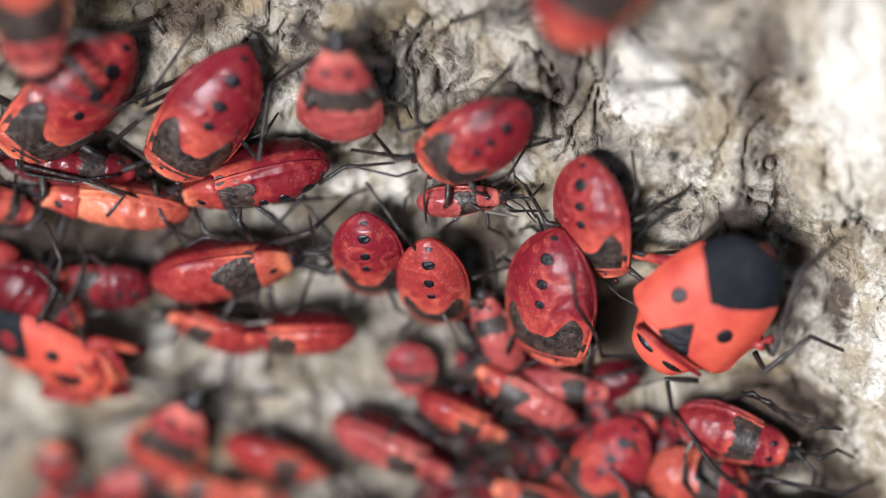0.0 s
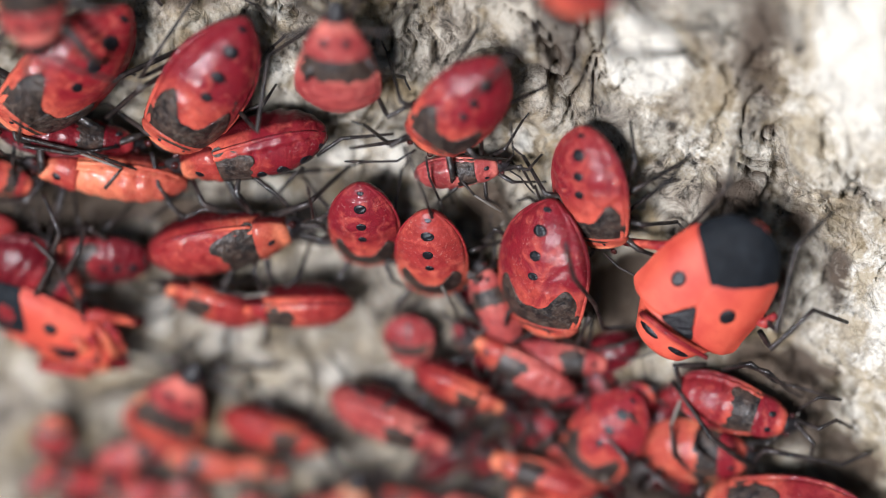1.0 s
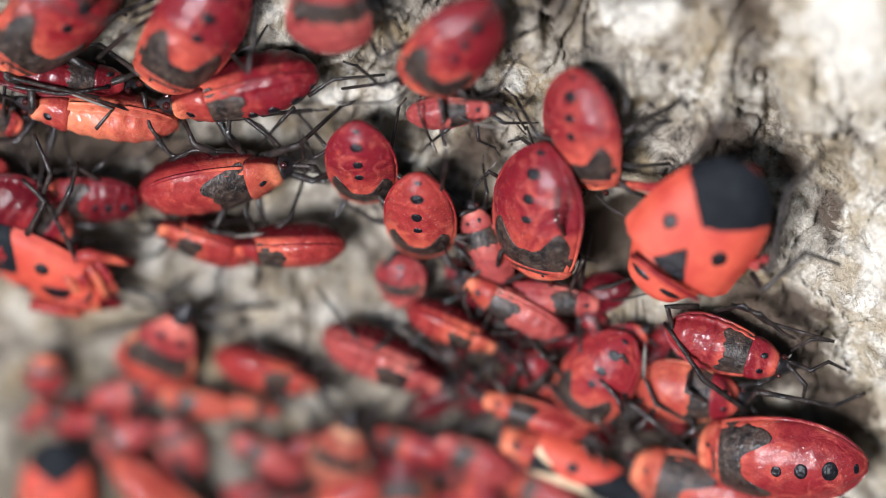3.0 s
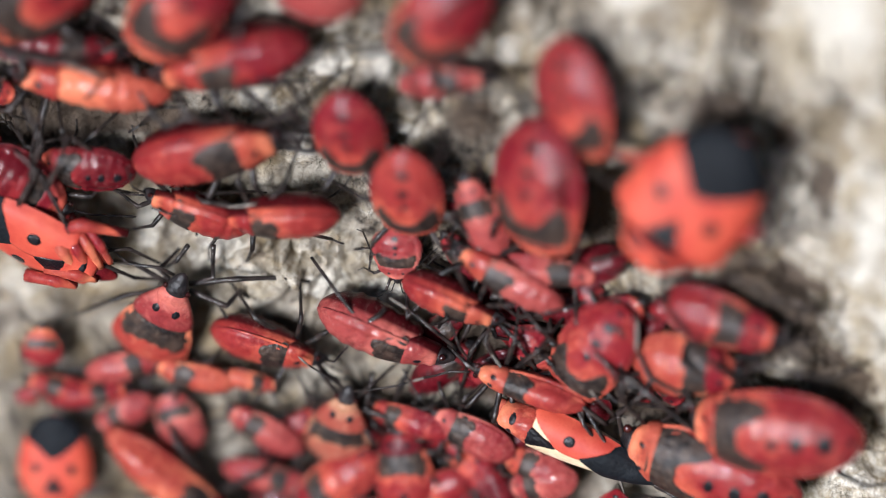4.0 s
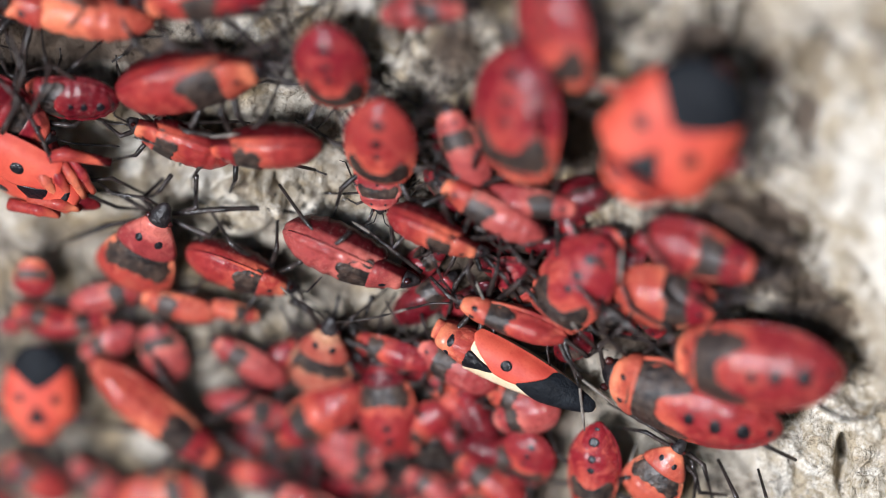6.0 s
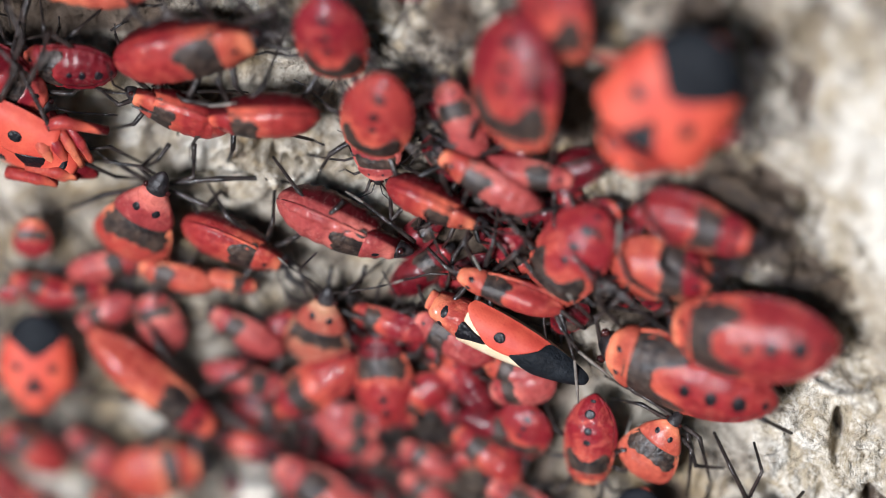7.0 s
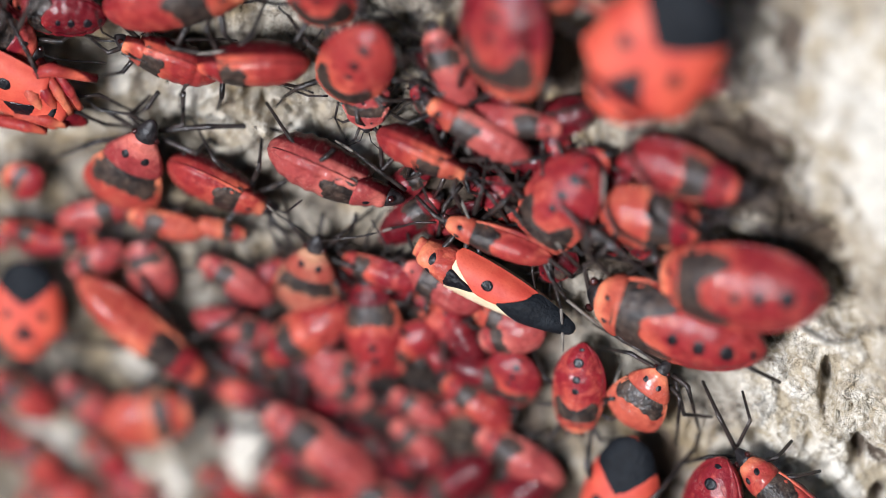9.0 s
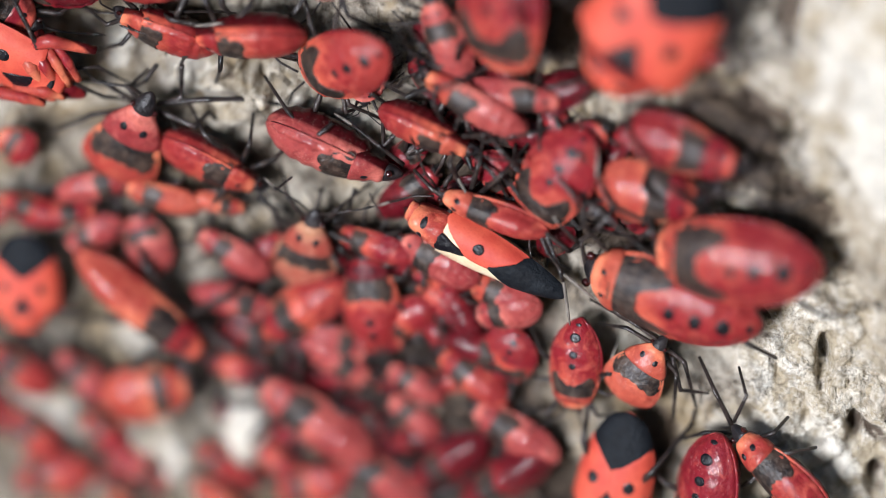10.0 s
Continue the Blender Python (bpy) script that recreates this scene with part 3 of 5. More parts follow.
def pit(x, z, rx, rz, depth):
    """A hollow (or, below zero, a knob) in the bark, in mm."""
    PITS.append((x, z, rx, rz, depth))


def fissured(x, z, rx, rz, amount=1.0):
    """A stretch where the bark is split into small plates, in mm."""
    FISSURES.append((x, z, rx, rz, amount))


fissured(6.5, 25.5, 5.0, 7.5)
fissured(-13.0, 27.0, 6.0, 4.0, 0.7)
fissured(-4.0, 26.0, 4.0, 4.0, 0.7)
fissured(20.0, 19.0, 4.0, 8.0, 0.7)
fissured(-12.0, -0.5, 9.0, 3.0, 0.8)
fissured(28.5, -19.0, 4.0, 8.0, 0.45)
lichen(12.1, 25.4, 3.10, 3.40, 1.6)
lichen(26.0, 27.4, 3.60, 11.48, 1.2)
lichen(-13.6, 26.5, 1.80, 1.24, 1)
lichen(-8.3, 16.0, 3.20, 1.32, 1)
lichen(4.0, 18.0, 1.40, 1.32, 1)
lichen(28.2, 6.7, 2.40, 5.30, 1)
lichen(-22.1, 2.2, 1.60, 2.43, 1)
lichen(-16.1, 1.4, 3.20, 1.55, 1)
lichen(-8.8, -1.4, 2.80, 2.65, 1)
lichen(-30.6, -2.6, 5.20, 2.21, 0.8)
lichen(15.8, 18.5, 4.40, 3.97, 0.7)
lichen(-16.6, -0.0, 5.60, 1.99, 1)
lichen(-4.8, -1.7, 2.60, 1.77, 1.1)
lichen(-26.3, -1.8, 4.80, 1.32, 0.8)
lichen(-21.4, 3.2, 1.40, 1.77, 1)
lichen(-13.8, -2.5, 2.80, 1.10, 0.8)
lichen(-6.6, -8.1, 4.40, 1.10, 0.6)
lichen(-12.6, -25.5, 2.00, 3.97, 1.2)
lichen(-19.6, -19.8, 3.60, 1.77, 1.2)
lichen(-18.4, -28.7, 3.60, 2.65, 0.85)
lichen(-4.0, -1.5, 2.80, 1.32, 1.1)
lichen(26.8, -18.3, 5.20, 8.83, 0.8)
lichen(31.5, 1.5, 4.20, 10.5, 1.2)
lichen(-11.3, 0.7, 2.40, 1.77, 0.6)
# below zero: brown bark, and shade round the bugs laid on as colour
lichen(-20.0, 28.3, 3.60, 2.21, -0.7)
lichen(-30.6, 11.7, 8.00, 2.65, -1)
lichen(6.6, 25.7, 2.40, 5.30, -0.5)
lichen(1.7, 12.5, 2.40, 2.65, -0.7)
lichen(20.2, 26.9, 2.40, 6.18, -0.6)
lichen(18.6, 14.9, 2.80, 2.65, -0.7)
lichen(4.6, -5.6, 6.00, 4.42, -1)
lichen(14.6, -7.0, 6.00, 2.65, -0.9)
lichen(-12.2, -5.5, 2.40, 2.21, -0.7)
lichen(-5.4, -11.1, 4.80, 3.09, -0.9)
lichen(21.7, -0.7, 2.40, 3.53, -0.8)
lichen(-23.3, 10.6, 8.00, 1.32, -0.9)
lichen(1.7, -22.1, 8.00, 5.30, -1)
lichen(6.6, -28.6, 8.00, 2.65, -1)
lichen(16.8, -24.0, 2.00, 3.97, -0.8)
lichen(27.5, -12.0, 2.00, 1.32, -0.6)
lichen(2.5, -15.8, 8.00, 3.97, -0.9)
# the next three paint the dark inside of the narrow pits
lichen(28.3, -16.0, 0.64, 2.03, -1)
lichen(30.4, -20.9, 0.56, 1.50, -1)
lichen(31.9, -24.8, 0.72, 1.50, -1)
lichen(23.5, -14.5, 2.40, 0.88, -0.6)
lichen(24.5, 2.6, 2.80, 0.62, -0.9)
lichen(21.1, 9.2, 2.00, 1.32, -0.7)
lichen(-22.1, -27.2, 3.60, 2.21, 0.8)
lichen(-27.8, -24.9, 3.20, 1.32, 0.7)
lichen(-27.7, -17.1, 2.40, 1.32, 0.6)
lichen(16.8, -0.4, 1.40, 1.99, 1.3)
lichen(-27.8, -27.6, 6.00, 2.65, 1)
lichen(-20.1, -31.1, 6.40, 1.77, 1)
lichen(-10.6, 9.6, 2.40, 1.77, 0.9)
lichen(-9.7, 15.8, 3.20, 1.99, 1)
lichen(-3.3, 11.5, 2.40, 1.77, 0.8)
lichen(-7.6, 21.7, 2.40, 2.21, 0.7)
lichen(-4.5, 29.4, 2.40, 1.77, 0.6)
lichen(-29.8, 1.0, 6.00, 1.77, 0.9)
lichen(-12.1, 17.4, 3.20, 1.77, 0.8)
lichen(-6.0, 5.1, 2.40, 1.77, 0.7)
lichen(0.7, 26.4, 2.40, 2.65, 0.5)
lichen(-12.6, -25.5, 2.40, 4.86, 1)
lichen(-12.6, -23.3, 1.60, 2.21, 1)
lichen(-18.4, -29.6, 4.40, 2.65, 0.9)
lichen(-20.0, -20.3, 3.20, 1.77, 1.2)
lichen(-27.8, -25.8, 4.80, 1.77, 1)
lichen(-25.4, -31.9, 6.40, 1.77, 1)
lichen(-27.7, -15.1, 2.40, 1.32, 0.9)
lichen(-13.7, 12.5, 2.40, 1.77, 1)
lichen(-10.5, 9.6, 1.60, 2.65, 1)
lichen(-5.3, 16.1, 2.40, 2.65, 1)
lichen(-1.0, 13.9, 1.60, 2.65, 0.9)
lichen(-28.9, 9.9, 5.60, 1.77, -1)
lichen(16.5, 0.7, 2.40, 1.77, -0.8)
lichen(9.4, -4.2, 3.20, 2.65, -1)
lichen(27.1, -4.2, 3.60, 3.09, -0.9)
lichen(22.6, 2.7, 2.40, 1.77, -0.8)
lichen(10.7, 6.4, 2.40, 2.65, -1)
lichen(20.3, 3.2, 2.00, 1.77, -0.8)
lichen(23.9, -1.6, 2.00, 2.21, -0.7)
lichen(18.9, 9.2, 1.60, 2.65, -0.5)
lichen(-13.8, 22.1, 2.40, 2.65, 0.8)
lichen(-7.4, 18.2, 2.40, 1.77, 0.8)
lichen(4.4, 24.5, 1.60, 2.21, 0.6)
lichen(-5.1, 23.6, 1.60, 1.77, 0.7)
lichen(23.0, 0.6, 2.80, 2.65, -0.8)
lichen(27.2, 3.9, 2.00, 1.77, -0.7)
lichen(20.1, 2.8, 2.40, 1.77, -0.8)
lichen(25.8, 9.9, 1.20, 2.65, -0.6)
lichen(23.0, 13.0, 1.20, 1.77, -0.7)
lichen(27.6, -1.5, 1.60, 2.65, -0.5)
lichen(23.9, -12.6, 1.60, 1.32, -0.7)
lichen(26.7, -15.6, 0.80, 2.65, -0.6)
lichen(30.6, -7.9, 1.20, 2.65, -0.5)
lichen(28.5, -25.0, 2.40, 0.88, -0.5)
lichen(-12.2, -25.2, 2.40, 4.86, 1)
lichen(-18.6, -28.9, 3.60, 2.65, 0.9)
lichen(29.0, -24.0, 3.0, 4.0, 1.1)
lichen(27.5, -13.5, 2.6, 2.6, 1.0)
pit(12.4, 6.6, 2.0, 3.0, 3.0)
# deepens the shade of this hollow by colour
lichen(12.4, 6.6, 2.6, 3.6, -1)
pit(28.3, -16.0, 0.56, 1.85, 2.6)
pit(30.4, -20.9, 0.48, 1.32, 2.4)
pit(31.9, -24.8, 0.64, 1.32, 2.4)
pit(25.8, -21.7, 0.24, 0.26, 0.7)
pit(23.2, -20.2, 0.28, 0.26, 0.6)
pit(24.0, 18.1, 2.40, 2.65, -1.6)
pit(21.8, 18.0, 0.64, 3.09, 1.5)
pit(6.2, 23.0, 0.40, 2.65, 1.4)
pit(5.0, 26.4, 0.32, 2.21, 1)
pit(21.0, 25.3, 1.60, 1.32, 1.5)
pit(24.5, 2.1, 2.00, 0.44, 0.9)
pit(24.0, 6.0, 0.32, 0.35, 0.6)
pit(-5.2, 20.6, 1.20, 1.32, 1.2)
pit(-2.0, -1.7, 1.60, 0.44, 0.8)
pit(-11.7, -0.3, 1.20, 0.88, -0.9)
pit(-11.3, 1.1, 0.32, 0.88, 0.9)
pit(-12.6, -25.5, 2.00, 4.19, -1.7)
pit(-18.6, -28.7, 3.20, 2.43, -1.4)


def tree():
    R = 0.30
    s, z = graded(0.040, 0.00022, math.pi * R), graded(0.036, 0.00022, 0.9)
    z = np.concatenate([z, np.linspace(1.1, 3.4, 14), [3.42, 3.43, 3.43]])
    shrink = np.ones(len(z))
    shrink[-3:] = (0.97, 0.6, 0.001)
    S, Z = np.meshgrid(s, z)
    base = np.array([bulge(v) + 1.667 * v * v for v in s])[None, :]
    wx, wz = S + 0.006 * fbm(S, Z, 150, 11, 4), Z + 0.006 * fbm(S, Z, 150, 21, 4)
    crack = plates(wx * 1.3, wz * 0.8, 0.0105, 5)
    deep = np.clip(fbm(S, Z, 75, 71, 3) * 1.6 + 0.45, 0, 1)
    rough = fbm(S, Z, 480, 41, 5, 0.55)
    flake = np.abs(fbm(wx, wz * 0.6, 260, 81, 4, 0.55))
    d = base + 0.0024 * fbm(S, Z, 85, 31, 4) + 0.0008 * rough - 0.0011 * np.exp(-(flake / 0.05) ** 2) * deep
    d = d - 0.0009 * deep * np.exp(-(crack / 0.05) ** 2) + 0.00022 * fbm(S, Z, 1700, 61, 2)
    pale, dirt_shade = np.zeros(S.shape), np.zeros(S.shape)
    for x, zz, rx, rz, amount in PATCHES:
        near = np.exp(-(((S - x / 1000) * 1000 / rx) ** 2 + ((Z - zz / 1000) * 1000 / rz) ** 2) ** (1.4 if amount < 1.3 else 3.0))
        if amount > 0:
            pale = np.maximum(pale, near * amount)
            d = d + 0.0004 * near
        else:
            dirt_shade = np.maximum(dirt_shade, -near * amount)
    for x, zz, rx, rz, depth in PITS:
        near = np.exp(-(((S - x / 1000) * 1000 / rx) ** 2 + ((Z - zz / 1000) * 1000 / rz) ** 2) ** 2)
        d = d - near * depth / 1000
    # fibres that run slanting down the bulging flank
    across, along = 0.8 * S + 0.6 * Z + 0.0015 * fbm(S, Z, 200, 131, 3), 0.6 * S - 0.8 * Z
    flank = 1 / (1 + np.exp(-(S - 0.021) / 0.0022)) * np.clip(1.1 - np.abs(Z + 0.012) / 0.03, 0, 1)
    fibre = fbm(across, along * 0.22, 620, 111, 4, 0.6)
    d = d + 0.0011 * flank * fibre
    # fibre valleys: dirt, with their shade coloured in
    dirt_shade = np.maximum(dirt_shade, flank * np.clip(-fibre * 2.4 - 0.35, 0, 0.8))
    split = np.zeros(S.shape)
    for x, zz, rx, rz, amount in FISSURES:
        split = np.maximum(split, amount * np.exp(-(((S - x / 1000) * 1000 / rx) ** 2 + ((Z - zz / 1000) * 1000 / rz) ** 2) ** 1.5))
    small = plates(wx * 1.15 + 0.3 * wz, wz * 0.7, 0.0031, 17)
    gap = np.exp(-(small / 0.075) ** 2) * split
    d = d - 0.0016 * gap + 0.0012 * split * np.clip(small, 0, 0.5)
    # gaps between plates: dirt and painted shade
    dirt_shade = np.maximum(dirt_shade, 0.9 * np.clip(gap * 1.3 - 0.2, 0, 1))
    d = d - 0.0012 + 0.00010 * fbm(S, Z, 3800, 91, 1)
    away = np.clip((np.abs(S) - 0.6 * math.pi * R) / (0.3 * math.pi * R), 0, 1)
    d = d * (1 - away)
    A = S / R
    X, Y = (R + d) * np.sin(A) * shrink[:, None], R - (R + d) * np.cos(A) * shrink[:, None]
    verts = np.stack([X, Y, Z], -1).reshape(-1, 3)
    n, m = len(s), len(z)
    i, j = np.meshgrid(np.arange(m - 1), np.arange(n - 1), indexing="ij")
    a = (i * n + j).ravel()
    faces = np.stack([a, a + 1, a + n + 1, a + n], -1)
    me = bpy.data.meshes.new("tree_trunk")
    me.vertices.add(len(verts))
    me.vertices.foreach_set("co", verts.ravel())
    me.loops.add(faces.size)
    me.loops.foreach_set("vertex_index", faces.ravel())
    me.polygons.add(len(faces))
    me.polygons.foreach_set("loop_start", np.arange(0, faces.size, 4))
    me.polygons.foreach_set("use_smooth", np.ones(len(faces), bool))
    me.update(calc_edges=True)
    for name, values in (("pale", pale), ("dirt_shade", dirt_shade)):
        me.attributes.new(name, "FLOAT", "POINT").data.foreach_set("value", values.astype(np.float32).ravel())
    me.materials.append(BARK)
    ob = tagged(new("tree_trunk", me), "weathered grey-brown tree trunk with cracked bark and cream lichen", "tree", kind="structure")
    return ob


def ground():
    m = Mat("dry_soil", rough=0.95, spec=0.1)
    m.colour(m.ramp(m.noise(9, 6, 0.65), (0.3, (0.10, 0.075, 0.05)), (0.7, (0.24, 0.19, 0.13))))
    m.bump(m.noise(40, 5), 0.6, 0.01)
    part_ob = new("ground", bpy.data.meshes.new("ground"))
    g = 400.0
    part_ob.data.from_pydata([(-g, -g, -0.88), (g, -g, -0.88), (g, g, -0.88), (-g, g, -0.88)], [], [(0, 1, 2, 3)])
    part_ob.data.materials.append(m.m)
    return tagged(part_ob, "bare dry brown soil round the tree", "ground", kind="structure")


tree()
ground()


# ---- the bugs, from the upper part of the trunk downwards: x, z (mm), heading, length, lift ----
n1 = nymph(-28.18, 22.57, -129, 13.9, 2.4, roll=-22, tone='red', pf=0.33, droop=0.45, pads=1.7, wf=0.95, taper=0.7)
n2 = nymph(-18.33, 21.93, -118, 12.9, 2.8, roll=-8, tone='crimson', legs=0, pf=0.33, droop=0.45, pads=1.7, wf=0.9, taper=0.78)
n3 = nymph(-15.40, 16.90, -162, 12.3, 1.9, roll=-50, tone='crimson', front='orange', wf=0.71, creased=True)
n4 = nymph(-25.46, 14.62, 175, 12.2, 1.6, roll=-35, tone='orange', pads=0, spots=0, wf=0.52, creased=True)
nymph(-27.66, 17.06, -4, 11.0, 1.2, roll=-30, tone='dark', spots=0, creased=True, legs=0, front='dark', pads=0.6, pf=0.22, wf=0.46)
n6 = nymph(-8.69, 25.50, 90, 10.2, 3.8, pitch=18, tone='pink', front='pink', spots=0, pads=0.3, pf=0.06, wf=1.07)
n7 = nymph(-0.11, 21.82, -126, 10.0, 3.0, roll=-14, tone='crimson', pf=0.33, droop=0.45, pads=1.7, wf=1.05, taper=0.7)
n8 = nymph(-0.02, 16.37, 10, 7.0, 1.4, roll=15, tone='pink', front='pink', creased=True, spots=0, wf=0.67)
n9 = nymph(9.2, 15.8, -83, 10.2, 1.9, roll=22, tone='crimson', legs=0.8, pf=0.33, droop=0.45, pads=1.7, wf=1.12)
n10 = nymph(6.2, 9.59, -94, 11.6, 2.6, roll=20, tone='crimson', legs=0, pf=0.33, droop=0.45, pads=1.7, wf=1.14, taper=0.72)
a1 = adult(17.6, 9.73, -126, 15.5, 3.4, roll=-4, red_legs=True, legs=0, wf=1.18, bowed=0.12)
n11 = nymph(19.8, 0.4, -13, 9.7, 1.8, roll=-8, tone='crimson', front='crimson', creased=True, spots=0, legs=0, wf=0.74)
n12 = nymph(23.6, -7.05, 184, 13.5, 3.1, roll=2, tone='crimson', legs=0, pf=0.31, droop=0.3, pads=1.9, wf=0.86)
n13 = nymph(-6.74, 11.61, -88, 9.0, 2.2, pitch=-22, tone='crimson', pf=0.33, droop=0.45, pads=1.7, wf=1.02)
n14 = nymph(-3.04, 6.99, -93, 9.4, 2.5, pitch=-22, tone='red', pf=0.33, droop=0.45, pads=1.7, wf=0.99)
n15 = nymph(-16.4, 10.15, 14, 11.8, 2.4, roll=44, tone='red', front='orange', spots=0, pads=1.5, pf=0.2, wf=0.87)
n16 = nymph(-25.66, 8.15, 177, 7.5, 1.8, roll=-15, tone='dark', front='crimson', creased=True, pf=0.26, wf=0.91)
a2 = adult(-29.31, 2.96, -30, 13.4, 2.6, roll=32, red_legs=True, legs=0, wf=0.97)
d1 = nymph(-17.88, 4.94, 162, 8.0, 1.6, roll=-52, tone='red', spots=0, pf=0.2, wf=1.05, creased=True)
d2 = nymph(-11.80, 5.31, -174, 9.1, 2.4, roll=-60, tone='red', front='red', spots=0, pf=0.2, wf=0.95)
n20 = nymph(-20.13, -3.02, 66, 9.8, 2.2, hf=0.8, pitch=24, tone='orange', front='pink', spots=0, pads=1.1, legs=0, pf=0.02, wf=1.04)
n21 = nymph(-12.90, -5.44, -15, 8.8, 1.8, roll=48, tone='red', spots=0, wf=0.85, front='orange')
nymph(-13.94, -8.23, -9, 4.5, 1.2, tone='orange', spots=0, front='orange', pads=0.6, pf=0.22, wf=0.58)
nymph(-22.92, -7.62, 16, 6.2, 1.0, roll=15, tone='pink', spots=0, front='pink', pads=0.6, pf=0.22, wf=0.74)
nymph(-18.09, -7.96, 170, 6.5, 1.2, roll=-25, tone='orange', spots=0, front='orange', pads=1.1, pf=0.22, wf=0.68)
n23 = nymph(-4.32, -3.06, -21, 10.6, 2.2, roll=55, tone='pink', front='pink', spots=0, legs=0, wf=0.8, creased=True)
n24 = nymph(0.67, -0.39, -20, 8.0, 2.0, roll=55, tone='red', spots=0, legs=0.8, wf=0.9, front='orange', creased=True)
n25 = nymph(-3.55, 2.38, -89, 4.6, 1.2, tone='pink', front='pink', creased=True, wf=1.42)
n26 = nymph(4.34, 1.89, 155, 9.3, 1.8, roll=-30, tone='pink', spots=0, wf=0.62, creased=True)
nymph(2.35, 6.08, 112, 7.3, 1.2, tone='pink', spots=0, front='pink', pads=0.6, pf=0.22, wf=0.74)
nymph(7.42, 2.46, -3, 8.0, 1.1, roll=20, tone='pink', spots=0, front='pink', pads=1.1, pf=0.22, wf=0.56)
n28 = nymph(10.6, -3.2, -122, 9.2, 2.2, roll=10, tone='red', pf=0.33, wf=1.05, front='orange', pads=1.7, droop=0.4)
n29 = nymph(17.43, -3.44, -1, 8.7, 1.8, roll=-5, tone='orange', front='crimson', creased=False, spots=0, pads=0.8, wf=0.95)
n32 = nymph(18.9, -10.95, 169, 14.0, 2.2, roll=-6, tone='red', front='orange', legs=0, pf=0.29, pads=2.1, wf=0.8, taper=0.7)
a3 = adult(7.53, -10.3, 158, 14.2, 2.6, hf=1.0, roll=-12, legs=0, red_legs=True, one_wing=True, label='adult bug with one red spotted wing and bared cream side', wf=0.56)
n34 = nymph(6.02, -6.01, 166, 9.1, 2.9, roll=-5, tone='red', front='orange', spots=0, legs=0.7, wf=0.47)
nymph(1.75, -10.90, 157, 7.1, 1.4, roll=-10, tone='pink', spots=0, front='pink', pads=1.1, pf=0.22, wf=0.83)
nymph(-7.52, -10.93, 76, 8.0, 1.5, pitch=22, tone='yellow', front='yellow', spots=0, pads=0.2, pf=0.04, wf=1.07)
nymph(-19.25, -11.80, 112, 5.3, 0.9, tone='pink', pf=0.26, front='pink', pads=0.6, wf=1.12)
n38 = nymph(-28.84, -6.37, 90, 3.5, 0.9, tone='red', spots=0, wf=1.47)
nymph(-25.50, -9.95, 10, 6.4, 1.0, tone='red', spots=0, pads=0.5, front='red', pf=0.22, wf=0.55)
nymph(-29.61, -10.15, 20, 2.8, 0.9, tone='red', spots=0, front='red', pads=0.6, pf=0.22, wf=0.94)
nymph(-23.24, -11.47, -149, 5.0, 0.9, tone='pink', spots=0, front='pink', pads=1.1, pf=0.22, wf=0.84)
nymph(-13.13, -12.01, 151, 6.6, 1.1, roll=-15, tone='pink', spots=0, front='pink', pads=0.6, pf=0.22, wf=0.74)
adult(-28.06, -15.25, -91, 9.2, 2.0, wf=1.18)
nymph(-19.11, -16.25, -39, 13.0, 2.2, roll=15, tone='orange', front='red', pads=0.5, spots=0, pf=0.22, wf=0.48)
nymph(-12.75, -15.79, -11, 6.9, 1.1, roll=10, tone='pink', spots=0, front='pink', pads=0.6, pf=0.22, wf=0.64)
nymph(-8.08, -15.91, -142, 8.5, 1.3, roll=10, tone='red', spots=0, front='red', pads=0.6, pf=0.22, wf=0.74)
nymph(-3.01, -14.52, 98, 7.8, 1.2, tone='red', front='dark', pads=1, spots=2, pf=0.24, wf=0.98)
nymph(-0.78, -16.08, -144, 5.7, 0.9, tone='red', spots=0, front='red', pads=0.6, pf=0.22, wf=0.82)
nymph(-12.10, -18.77, 1, 4.9, 0.9, tone='red', spots=0, front='red', pads=0.6, pf=0.22, wf=0.99)
nymph(-5.46, -18.38, -28, 5.4, 0.9, tone='pink', spots=0, front='pink', pads=1.1, pf=0.22, wf=0.83)
nymph(6.38, -13.29, 161, 5.8, 1.0, tone='pink', front='orange', spots=0, pads=0.6, pf=0.22, wf=0.87)
nymph(6.77, -14.34, -162, 5.6, 1.2, tone='pink', spots=0, front='pink', pads=0.6, pf=0.22, wf=0.91)
nymph(6.84, -17.91, -115, 5.2, 1.0, tone='crimson', pitch=-10, pf=0.26, front='crimson', pads=1.1, wf=1.45)
n53 = nymph(12.00, -17.57, -95, 7.6, 1.8, tone='red', front='orange', pf=0.3, wf=0.9, taper=0.7)
n54 = nymph(16.75, -17.05, 58, 6.3, 1.7, tone='orange', front='orange', spots=0, legs=0, pf=0.05, wf=1.27)
a5 = adult(15.05, -25.61, -102, 12.3, 2.4, wf=0.92)
n56 = nymph(21.85, -25.82, -100, 10.2, 2.6, tone='crimson', roll=18, pf=0.33, droop=0.45, pads=1.7, wf=0.91)
n57 = nymph(26.81, -23.33, 142, 9.8, 2.2, tone='red', front='orange', spots=0, legs=0, wf=0.63)
nymph(-5.38, -19.76, -32, 6.2, 1.0, tone='pink', spots=0, front='pink', pads=1.1, pf=0.22, wf=0.77)
nymph(4.23, -19.79, 146, 6.7, 1.1, tone='red', spots=0, front='red', pads=0.6, pf=0.22, wf=0.7)
nymph(-0.05, -20.95, 151, 5.1, 0.9, tone='pink', spots=0, front='pink', pads=0.6, pf=0.22, wf=0.77)
